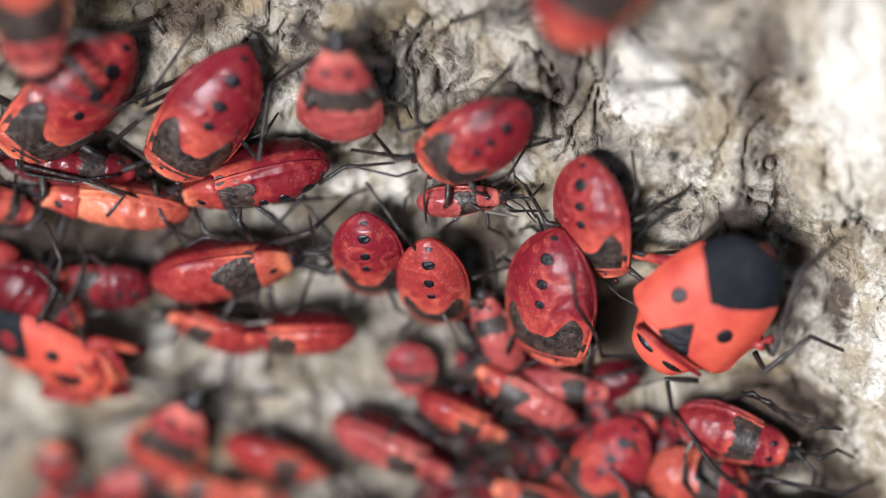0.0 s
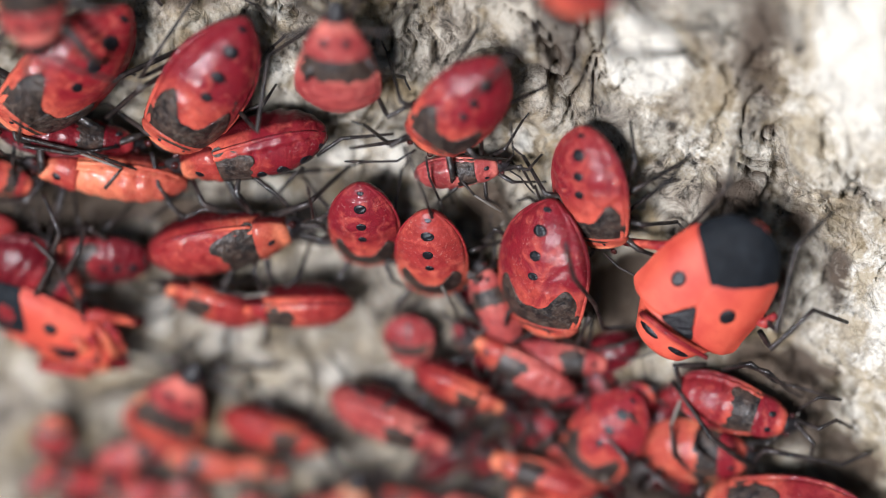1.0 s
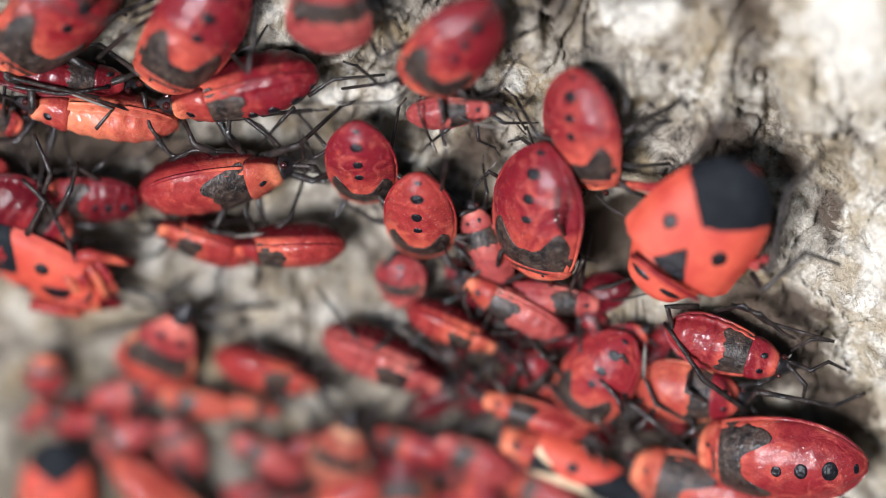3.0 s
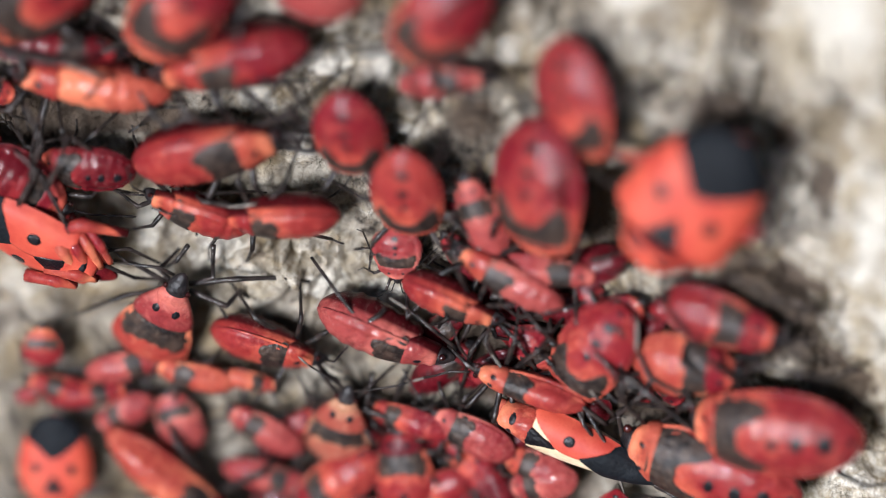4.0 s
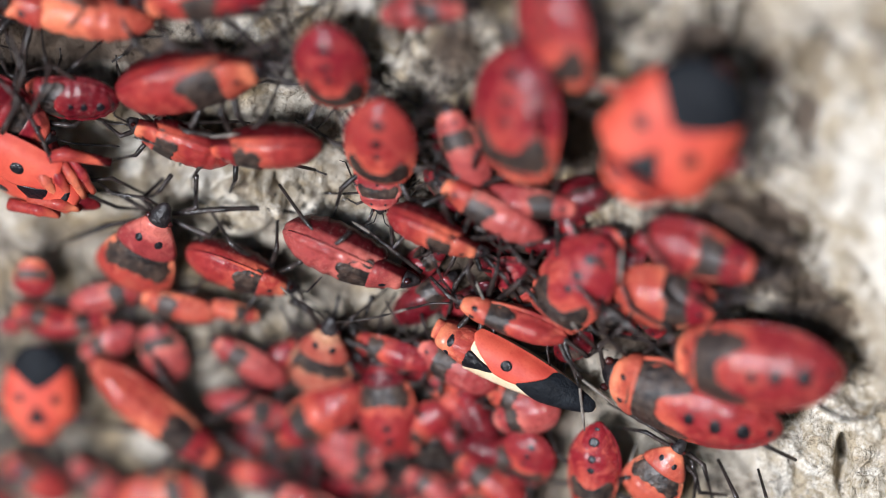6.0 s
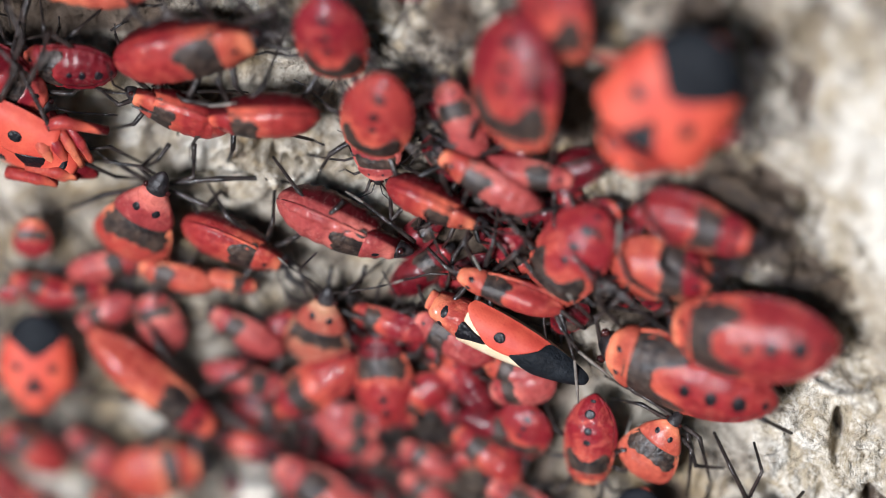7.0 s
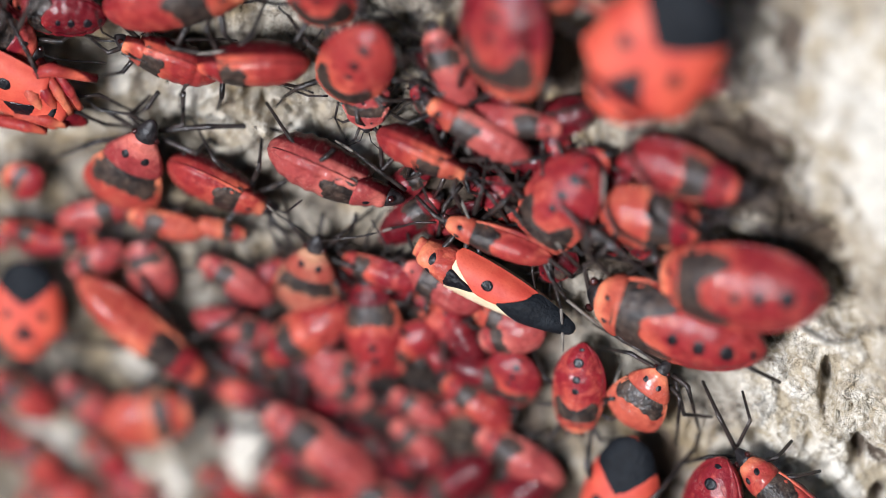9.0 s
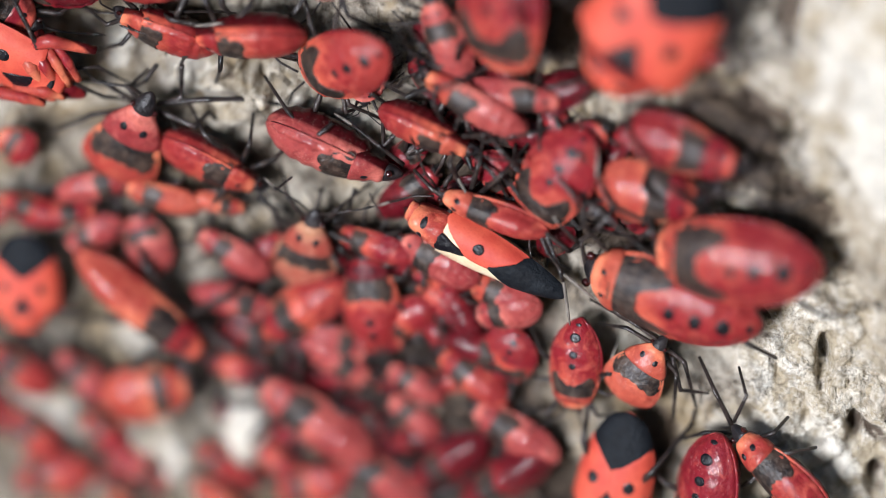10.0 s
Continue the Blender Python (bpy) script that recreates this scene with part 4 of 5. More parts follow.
nymph(7.33, -23.63, 152, 7.9, 1.3, tone='pink', spots=0, front='pink', pads=1.1, pf=0.22, wf=0.69)
nymph(-7.04, -24.08, 148, 10.8, 1.9, tone='pink', spots=0, front='pink', pads=0.6, pf=0.22, wf=0.62)
nymph(-18.93, -23.01, 14, 7.3, 2.1, tone='orange', front='orange', spots=0, pads=0.3, pf=0.22, wf=1.08)
nymph(-27.80, -27.50, 133, 5.4, 0.9, tone='red', spots=0, front='red', pads=1.1, pf=0.22, wf=0.91)
nymph(-22.64, -27.04, 137, 4.5, 0.9, tone='red', spots=0, pads=0.4, front='red', pf=0.22, wf=0.9)
nymph(-26.32, -30.74, -168, 6.3, 1.0, tone='red', spots=0, front='red', pads=0.6, pf=0.22, wf=0.93)
nymph(-28.72, -22.36, 147, 6.2, 1.0, tone='red', spots=0, front='red', pads=1.1, pf=0.22, wf=0.78)
nymph(-23.99, -22.61, 140, 6.2, 1.0, tone='pink', spots=0, front='pink', pads=0.6, pf=0.22, wf=0.73)
nymph(-14.10, -28.70, 142, 4.5, 0.9, tone='red', spots=0, pads=0.4, front='red', pf=0.22, wf=0.81)
nymph(-2.33, -28.40, 149, 8.7, 1.4, tone='pink', spots=0, front='pink', pads=1.1, pf=0.22, wf=0.62)
nymph(-7.50, -29.98, -163, 6.1, 0.9, tone='red', spots=0, front='red', pads=0.6, pf=0.22, wf=0.91)
nymph(6.78, -27.33, -141, 9.3, 1.3, tone='dark', spots=0, front='dark', pads=0.6, pf=0.22, wf=0.62)
nymph(-0.11, -23.53, 145, 5.0, 0.9, tone='pink', spots=0, front='pink', pads=1.1, pf=0.22, wf=0.73)
nymph(2.60, -26.68, -142, 7.4, 1.1, tone='dark', spots=0, front='dark', pads=0.6, pf=0.22, wf=0.69)
nymph(-3.71, -24.13, -23, 4.6, 1.0, tone='dark', spots=0, front='dark', pads=0.6, pf=0.22, wf=0.87)
nymph(4.87, -17.76, -17, 5.4, 1.0, tone='dark', spots=0, front='dark', pads=1.1, pf=0.22, wf=0.8)
nymph(-27.45, -9.63, 165, 6.3, 1.0, tone='red', spots=0, front='red', pads=0.6, pf=0.22, wf=0.53)
nymph(-19.82, -29.60, -30, 5.5, 1.2, tone='pink', spots=0, front='pink', pads=0.6, pf=0.22, wf=0.79)
nymph(-30.85, 32.7, -82, 14.8, 7.0, tone='orange', front='pink', spots=0, pads=1.3, pf=0.22, wf=0.73)
nymph(10.0, 37.8, -112, 16.6, 6.4, tone='red', front='red', spots=0, pads=1.6, pf=0.24, wf=0.88)
nymph(-32.58, 13.68, -19, 5.1, 0.9, tone='red', spots=0, front='red', pads=0.6, pf=0.22, wf=0.86)
nymph(-33.83, 9.15, -172, 4.6, 0.9, tone='red', spots=0, front='red', pads=1.1, pf=0.22, wf=1.26)
n80 = nymph(-29.89, 6.76, -33, 8.5, 2.4, tone='dark', front='crimson', creased=True, spots=0, pads=0.3, wf=1.03)
n81 = nymph(-30.65, 4.66, -21, 5.1, 3.2, tone='crimson', front='crimson', creased=True, spots=0, pads=0, legs=0, wf=1.14)
n82 = nymph(6.31, -4.06, -53, 4.6, 1.2, tone='crimson', front='red', spots=0, legs=0.8, wf=1.12)
n83 = nymph(12.47, -0.39, 39, 4.2, 1.2, tone='dark', front='crimson', spots=0, legs=0.8, wf=1.39)
n84 = nymph(10.03, -8.60, -130, 3.9, 0.8, tone='dark', front='dark', spots=0, legs=0.8, wf=1.13)

# legs and feelers that reach across the bark
limb(n2, "leg", 0.2, (-20.90, 22.72, 2.2), (-22.56, 22.35, 4), (-25.49, 18.17, 0.5), (-24.82, 17.85, 0.3))
limb(n2, "leg", 0.16, (-20.52, 23.52, 2), (-22.77, 23.00, 4), (-18.59, 29.06, 1))
limb(n2, "leg", 0.17, (-15.83, 20.24, 2.4), (-14.25, 19.60, 4.6), (-13.78, 24.43, 2.2), (-11.34, 25.64, 0.4))
limb(n2, "leg", 0.18, (-16.32, 19.59, 1.5), (-17.54, 18.75, 3.2), (-18.16, 17.96, 3))
limb(n2, "leg", 0.13, (-15.72, 19.63, 1.5), (-14.07, 20.61, 2), (-13.36, 21.57, 0.6))
limb(n2, "antenna", 0.16, (-21.99, 16.53, 2), (-21.40, 14.37, 3), (-19.92, 12.15, 3), (-13.92, 11.78, 2.4))
feeler_b = limb(n2, "antenna", 0.14, (-21.81, 14.12, 2), (-20.58, 12.65, 3), (-18.57, 11.03, 2.6), (-16.38, 10.53, 2.2), tip=True)
limb(n3, "leg", 0.15, (-10.27, 16.70, 1.5), (-8.56, 18.14, 1.6), (-5.06, 18.25, 0.4))
limb(n3, "leg", 0.15, (-11.29, 15.61, 1.2), (-12.01, 14.95, 1.8), (-14.14, 11.75, 0.4))
limb(n3, "leg", 0.13, (-15.69, 14.88, 1.2), (-13.65, 14.13, 1.5), (-10.51, 10.23, 0.4))
limb(n4, "leg", 0.15, (-31.70, 17.97, 3.2), (-28.44, 17.27, 3.4), (-25.02, 16.46, 3))
limb(n4, "leg", 0.14, (-31.09, 17.19, 3.2), (-27.64, 16.68, 3.2), (-24.43, 17.14, 2.8))
limb(n4, "antenna", 0.13, (-25.22, 14.21, 3.5), (-24.03, 15.66, 3.2), (-27.90, 16.96, 3), tip=True)
limb(n7, "leg", 0.18, (-2.11, 22.40, 2), (-5.13, 20.69, 3), (-6.31, 21.60, 1), (-6.93, 22.34, 0.3))
limb(n7, "leg", 0.16, (-2.72, 19.00, 2), (-4.63, 18.62, 2.5), (-8.08, 16.94, 0.4))
limb(n8, "leg", 0.13, (3.04, 16.86, 1.2), (4.68, 17.07, 2), (5.34, 17.63, 0.4))
limb(n8, "leg", 0.13, (2.85, 16.53, 1.2), (4.12, 17.23, 1.8), (4.84, 14.94, 0.4))
feeler_a = limb(n8, "antenna", 0.13, (-1.08, 16.96, 2), (1.04, 15.01, 2.6), (2.89, 13.62, 2), tip=True)
limb(n9, "leg", 0.16, (11.24, 15.49, 1.5), (12.21, 18.54, 2.2), (11.40, 20.96, 0.4))
limb(n9, "leg", 0.16, (11.47, 14.21, 1.5), (14.76, 17.72, 2.6), (15.27, 18.39, 0.4))
limb(n9, "leg", 0.14, (6.49, 11.64, 1), (5.82, 14.20, 2), (4.92, 15.17, 0.4))
feeler_e = limb(n10, "antenna", 0.16, (8.20, 13.84, 6.6), (8.59, 11.17, 6.4), (9.60, 8.20, 4.4), (9.68, 5.56, 2.4), (11.72, 5.54, 1.6))
limb(n10, "leg", 0.18, (8.50, 6.34, 1.5), (9.37, 6.67, 3), (8.16, 3.06, 1.4), (11.96, 3.71, 0.6))
limb(n10, "leg", 0.15, (3.35, 11.39, 1.2), (2.47, 12.31, 2), (1.06, 10.13, 0.4))
limb(n10, "leg", 0.16, (3.33, 5.76, 1.5), (1.48, 4.11, 2.2), (-1.54, 5.05, 1))
limb(a1, "leg", 0.2, (21.28, 6.59, 2.5), (22.37, 5.98, 3.8), (24.96, 8.84, 2.6), (26.87, 7.26, 0.5))
limb(a1, "leg", 0.2, (21.43, 7.93, 2.5), (22.72, 7.34, 3.8), (23.63, 13.54, 2.6), (25.64, 15.73, 0.6))
limb(a1, "leg", 0.2, (17.43, 3.00, 1.5), (15.51, 3.30, 2.8), (16.28, -0.39, 2.2), (20.15, -3.03, 0.5))
limb(a1, "leg", 0.18, (15.57, 12.86, 1.5), (18.88, 17.83, 3), (18.78, 20.05, 1))
limb(n11, "leg", 0.17, (18.63, 3.07, 1.6), (20.81, 4.36, 2.8), (22.18, 2.70, 1.6), (26.67, 1.33, 0.4))
limb(n11, "leg", 0.16, (19.79, 3.68, 1.6), (22.01, 3.87, 2.8), (23.27, 1.71, 1), (23.94, 1.11, 0.4))
limb(n11, "leg", 0.16, (23.21, 0.10, 1.4), (25.30, -1.27, 2.6), (24.52, -4.39, 0.4))
limb(n11, "leg", 0.15, (23.41, -0.09, 1.4), (25.61, -0.20, 2.4), (26.59, 0.28, 1.6), (27.52, -0.76, 0.4))
limb(n11, "antenna", 0.12, (24.02, 0.76, 1.6), (25.48, 2.14, 2.2), (26.88, 1.80, 1.4))
feeler_c = limb(n12, "antenna", 0.18, (17.68, -5.65, 2.4), (15.28, -3.64, 3.6), (14.42, -1.70, 3.2), (14.51, 0.63, 2.4), tip=True)
limb(n12, "leg", 0.2, (20.92, -4.01, 2), (22.14, -1.94, 3.4), (27.08, -3.17, 1.5), (28.94, -2.31, 0.4))
limb(n12, "leg", 0.2, (19.75, -4.63, 2), (17.27, -2.38, 3.8), (17.27, -1.41, 2), (19.78, -3.06, 0.5))
limb(n12, "leg", 0.2, (21.33, -4.40, 2), (18.59, -0.94, 4.6), (15.26, 2.07, 2.4))
limb(n12, "leg", 0.18, (27.64, -10.42, 1.2), (29.79, -10.89, 1.8), (31.24, -11.05, 0.3))
limb(n15, "leg", 0.22, (-17.39, 12.11, 3.2), (-18.69, 11.53, 4), (-17.92, 11.04, 3.8))
limb(n15, "leg", 0.17, (-12.07, 11.71, 2.5), (-9.64, 11.72, 2.6), (-8.84, 9.29, 0.4))
limb(n15, "leg", 0.16, (-14.58, 15.40, 3), (-12.52, 13.86, 3.2), (-10.43, 9.90, 0.5))
limb(n20, "leg", 0.19, (-18.25, -0.61, 1.8), (-14.74, 0.05, 2), (-12.37, -0.06, 1.2), (-9.91, -0.59, 0.3))
limb(n20, "leg", 0.19, (-18.26, -1.14, 1.8), (-15.50, -1.93, 2.4), (-14.75, -1.33, 1), (-14.06, -2.36, 0.3))
limb(n20, "leg", 0.17, (-17.96, -0.60, 1.6), (-16.49, 0.12, 2.2), (-16.76, 1.66, 0.3))
limb(n20, "leg", 0.17, (-19.78, -0.79, 1.6), (-22.13, 0.81, 2), (-24.99, 0.21, 0.3))
limb(n20, "leg", 0.19, (-20.19, -1.26, 1.6), (-22.95, -1.65, 2.2), (-26.66, -4.16, 0.3))
limb(n20, "leg", 0.17, (-19.55, -0.47, 1.8), (-20.40, 0.46, 2), (-19.12, 1.43, 0.4))
limb(n20, "antenna", 0.12, (-19.31, 0.08, 2), (-20.23, 0.88, 2.6), (-22.51, 0.88, 2.2), (-24.25, 1.80, 1.2))
waving_leg = limb(n23, "leg", 0.17, (-4.16, -0.47, 3.4), (-4.65, -0.91, 4), (-5.69, -1.75, 3.9), (-7.56, 0.11, 3.2), (-9.75, 1.71, 1))
feeler_d = limb(n23, "antenna", 0.15, (0.67, -3.66, 2.4), (-0.97, -1.93, 3.2), (-2.91, -0.85, 2.6), (-4.24, -0.18, 2.4), tip=True)
limb(n23, "leg", 0.15, (-5.59, -6.68, 1), (-5.88, -8.65, 1.6), (-6.46, -11.53, 0.3))
limb(n23, "leg", 0.15, (-3.17, -6.45, 1), (-3.45, -7.53, 1.6), (-4.60, -10.02, 0.3))
limb(n24, "leg", 0.18, (-0.54, 0.88, 2), (-2.47, -1.59, 2.8), (-3.14, 0.84, 0.5))
limb(n24, "leg", 0.17, (2.99, -2.45, 1.6), (2.00, -3.87, 2.6), (0.71, -8.60, 0.3))
limb(n24, "leg", 0.16, (3.88, -1.74, 2), (5.47, -2.74, 2.8), (7.27, -7.09, 1))
limb(n26, "leg", 0.16, (0.96, 1.25, 1.5), (-0.05, -0.65, 2.4), (-0.88, -4.28, 0.4))
limb(n26, "leg", 0.18, (5.19, -1.33, 1.6), (7.62, -0.16, 2.6), (9.18, 0.03, 1.6), (11.28, 0.86, 0.4))
limb(n28, "leg", 0.17, (9.11, -6.85, 2), (7.73, -3.93, 3), (6.20, -3.41, 1.6), (3.57, -5.93, 0.6))
limb(n28, "leg", 0.17, (8.49, -3.40, 2), (6.97, -1.29, 3.2), (4.05, 0.92, 1))
limb(n28, "leg", 0.19, (11.02, -6.79, 1.6), (13.27, -6.49, 2.6), (15.90, -7.76, 0.4))
limb(n28, "leg", 0.2, (12.43, -1.76, 2.6), (13.16, -5.53, 3.8), (13.12, -7.22, 2))
feeler_f = limb(n34, "antenna", 0.14, (3.26, -5.41, 2.8), (4.36, -4.67, 3.2), (3.13, -3.09, 2.6), tip=True)
limb(n34, "leg", 0.16, (3.26, -5.63, 2.8), (1.89, -4.81, 3), (0.26, -3.88, 2))
limb(n34, "leg", 0.15, (9.30, -6.47, 2.8), (10.26, -8.29, 3.4), (11.43, -10.00, 3.2), (13.72, -11.78, 3), tip=True)
stroking_leg = limb(n34, "leg", 0.15, (9.70, -6.42, 2.8), (11.02, -8.73, 3.2), (11.84, -10.39, 3.2), (12.61, -13.71, 3), tip=True)
limb(n34, "leg", 0.16, (5.27, -5.19, 2.8), (7.83, -5.72, 3.4), (7.70, -5.26, 2))
limb(n32, "leg", 0.18, (21.90, -12.9, 1.4), (24.35, -13.86, 2), (25.79, -15.43, 0.3))
limb(n32, "leg", 0.18, (13.45, -11.78, 1.6), (15.26, -12.95, 2.4), (17.41, -15.00, 0.6))
limb(n32, "leg", 0.17, (12.69, -10.02, 1.8), (12.47, -7.48, 2.6), (13.61, -6.80, 0.8))
limb(n54, "leg", 0.17, (18.55, -15.56, 1.5), (19.80, -16.03, 2), (20.13, -20.19, 0.3))
limb(n54, "leg", 0.17, (18.33, -16.51, 1.4), (19.25, -17.00, 2), (18.52, -21.56, 0.3))
limb(n54, "leg", 0.16, (18.76, -15.96, 1.5), (19.42, -18.45, 1.6), (21.04, -18.98, 0.3))
limb(n54, "leg", 0.15, (17.57, -15.24, 1.6), (15.71, -13.96, 2.2), (13.07, -14.75, 0.4))
limb(n54, "antenna", 0.14, (17.97, -14.95, 1.6), (16.11, -13.46, 2.2), (12.56, -12.94, 0.5))
limb(n57, "leg", 0.17, (23.06, -20.51, 1.5), (22.22, -17.87, 2.4), (20.35, -16.24, 0.4))
limb(n57, "antenna", 0.14, (23.25, -20.26, 1.5), (24.34, -17.81, 2.2), (23.14, -16.59, 0.3))
limb(n57, "leg", 0.17, (23.03, -21.22, 1.4), (21.47, -21.16, 2.2), (18.38, -23.22, 0.3))
limb(n57, "leg", 0.18, (24.79, -22.29, 1.8), (27.61, -21.53, 2.4), (28.75, -21.77, 0.4))
limb(n57, "leg", 0.17, (24.38, -21.48, 1.8), (26.38, -20.22, 2.4), (26.72, -19.78, 0.4))
limb(n57, "leg", 0.17, (25.16, -24.07, 1.6), (23.42, -25.62, 1.8), (22.56, -27.95, 0.3))
limb(a2, "leg", 0.5, (-28.26, 3.43, 3), (-25.61, 4.88, 4.6), (-22.44, 3.85, 3.4), material=SHELL["red"])
limb(a2, "leg", 0.2, (-27.01, 2.34, 3.4), (-26.46, 4.36, 4.4), (-29.27, 9.76, 4))
limb(a2, "leg", 0.3, (-26.66, 1.73, 3), (-24.90, 2.79, 4), (-23.97, 0.95, 2.5), material=SHELL["red"])
limb(a2, "leg", 0.3, (-27.84, 1.43, 3.4), (-26.91, 2.71, 4.2), (-27.21, 4.44, 3.2), material=SHELL["red"])
limb(a2, "leg", 0.14, (-25.03, 2.02, 3), (-22.46, 2.21, 2.5), (-19.94, -0.12, 0.4))
limb(a2, "leg", 0.14, (-24.43, 1.16, 3), (-22.15, -0.29, 2), (-19.35, -1.10, 0.4))
limb(a1, "leg", 0.42, (16.46, 12.75, 2), (14.70, 12.51, 3), (11.54, 12.06, 2), material=SHELL["red"])
limb(a1, "leg", 0.4, (19.80, 7.58, 2.2), (21.75, 7.53, 3), (22.43, 8.12, 2.6), material=SHELL["red"])
feeler_g = limb(n14, "antenna", 0.13, (-2.13, 6.69, 2.2), (-1.08, 12.76, 5.6), (-1.78, 16.82, 5))
for i, (bx, bz, ex, ez) in enumerate(((-28.6, 4.3, -26.1, 0.8), (-27.6, 4.7, -25.2, 0.8), (-26.7, 4.8, -24.4, 1.0), (-25.8, 4.6, -23.7, 1.4), (-28.3, 0.7, -24.7, 0.1), (-29.8, 0.1, -26.2, -0.5))):
    cx, cz = 0.45 * bx + 0.55 * ex + 0.35, 0.45 * bz + 0.55 * ez + 0.30
    limb(a2, "leg", 0.46 - 0.03 * (i % 4), (bx, bz, 3.0), (cx, cz, 4.6 - 0.15 * i), (ex, ez, 3.2), material=SHELL["red" if i % 2 else "orange"])
limb(n16, "leg", 0.16, (-24.99, 9.68, 2.5), (-26.50, 11.02, 3.2), (-28.85, 9.29, 0.5))
limb(n16, "leg", 0.15, (-27.54, 6.42, 1.8), (-28.70, 5.34, 2.4), (-30.03, 7.73, 1))
limb(n15, "leg", 0.15, (-19.92, 11.71, 3), (-18.25, 12.95, 3.6), (-12.76, 12.12, 2))
limb(d2, "leg", 0.16, (-10.77, 7.10, 3.2), (-13.16, 6.58, 3.4), (-15.46, 6.04, 3), tip=True)
limb(d1, "leg", 0.16, (-18.33, 2.29, 1.6), (-19.16, 1.01, 1.6), (-20.65, -0.47, 0.3))
limb(d2, "leg", 0.16, (-16.52, 2.40, 1.6), (-16.57, 1.16, 1.6), (-16.83, -0.68, 0.3))
limb(n28, "leg", 0.2, (13.05, -3.96, 3.4), (15.17, -5.26, 3.8), (17.43, -7.41, 3.2), (18.48, -8.19, 2.6))
limb(n28, "leg", 0.17, (11.09, -2.37, 3.6), (12.65, -3.66, 4.2), (12.91, -5.87, 3.6), (14.48, -8.09, 2.6))
limb(n29, "leg", 0.18, (15.20, -4.11, 2.4), (14.26, -5.56, 3.4), (11.58, -8.66, 2.2))
limb(n29, "leg", 0.18, (16.79, -4.33, 2.4), (17.92, -5.40, 3.6), (15.18, -8.17, 2.2))
limb(n29, "leg", 0.17, (13.64, -2.48, 2.6), (12.63, -0.51, 3.4), (10.18, -0.73, 1.6))
limb(n32, "leg", 0.17, (11.67, -8.47, 2.6), (10.21, -7.06, 3.2), (8.75, -6.45, 3))
limb(n32, "antenna", 0.14, (12.32, -7.63, 2.8), (11.10, -5.89, 3.6), (9.65, -4.75, 2.6), tip=True)
limb(n80, "leg", 0.2, (-29.29, 8.23, 4), (-28.37, 11.15, 4.6), (-29.70, 13.52, 3.2))
limb(n80, "leg", 0.2, (-28.09, 7.40, 4), (-26.96, 9.89, 4.6), (-26.52, 11.37, 3))
limb(n80, "leg", 0.2, (-30.07, 6.29, 4.6), (-28.76, 9.14, 5), (-30.48, 10.38, 4))
limb(a1, "leg", 0.24, (13.42, 8.20, 5.2), (16.12, 6.86, 6.1), (18.21, 5.30, 5.2), material=SHELL["red"])
limb(n32, "leg", 0.15, (18.18, -10.85, 2), (15.12, -9.75, 2.6), (12.51, -10.06, 1.2), tip=True)
limb(n21, "leg", 0.15, (-9.49, -7.37, 1.6), (-7.94, -7.85, 2.2), (-6.72, -11.40, 0.4))
limb(n21, "leg", 0.15, (-14.76, -4.29, 1.6), (-15.86, -3.45, 2.2), (-17.00, -2.79, 0.4))
limb(n53, "leg", 0.15, (12.93, -19.47, 1.6), (14.32, -17.69, 2.2), (14.64, -15.66, 0.6), tip=True)
limb(n14, "leg", 0.15, (-1.38, 5.53, 1.8), (0.15, 5.07, 2.4), (0.74, 5.61, 0.5))
limb(n13, "leg", 0.15, (-8.77, 12.74, 1.8), (-10.07, 12.03, 2.4), (-11.20, 12.86, 0.5))
limb(n13, "leg", 0.15, (-4.78, 11.33, 1.8), (-3.66, 10.60, 2.4), (-4.84, 8.14, 0.5))

# the crowd further down, in the gaps between the others
fill = random.Random(41)
varied = random.Random(7)
for i in range(1400):
    fx, fz = fill.uniform(-33, 13), fill.uniform(-33, -6)
    edge = 2.0 + 0.55 * fx
    if fx < -14 and fz > -24:
        continue
    if fz > -edge * 0.35 - 8 or fx > 2 - 0.35 * fz * -0.4 + 6 or (fx < -10 and fz < -18 and fill.random() < 0.85):
        continue
    if math.hypot(fx + 12.6, (fz + 25.6) * 0.6) < 2.6 or math.hypot(fx + 18.8, fz + 28.5) < 3.2 or math.hypot(fx + 19.6, fz + 20) < 2.8:
        continue
    size = fill.uniform(5.6, 8.2)
    if any(math.hypot(fx - px, (fz - pz) * 0.95) < 0.26 * (size + pl) for px, pz, pl in PLACED):
        continue
    # mostly dark tones beyond x = -12: the cluster's shade put into shell colour
    nymph(fx, fz, fill.choice((-35, 145, -20, 20, 200, 160)) + fill.uniform(-25, 25), size, fill.uniform(0.6, 1.3), roll=fill.uniform(-35, 35), pitch=fill.uniform(-15, 15),
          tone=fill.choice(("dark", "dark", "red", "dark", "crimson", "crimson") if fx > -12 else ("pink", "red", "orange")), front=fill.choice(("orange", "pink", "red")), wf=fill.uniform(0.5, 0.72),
          spots=fill.choice((0, 0, 3)), pf=fill.choice((0.17, 0.22, 0.28)), pads=varied.choice((0, 0, 0.5, 0.9)), creased=varied.random() < 0.5)
# added ones underneath, pressed against the bark; dark tones stand in for shade in the gaps
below = []
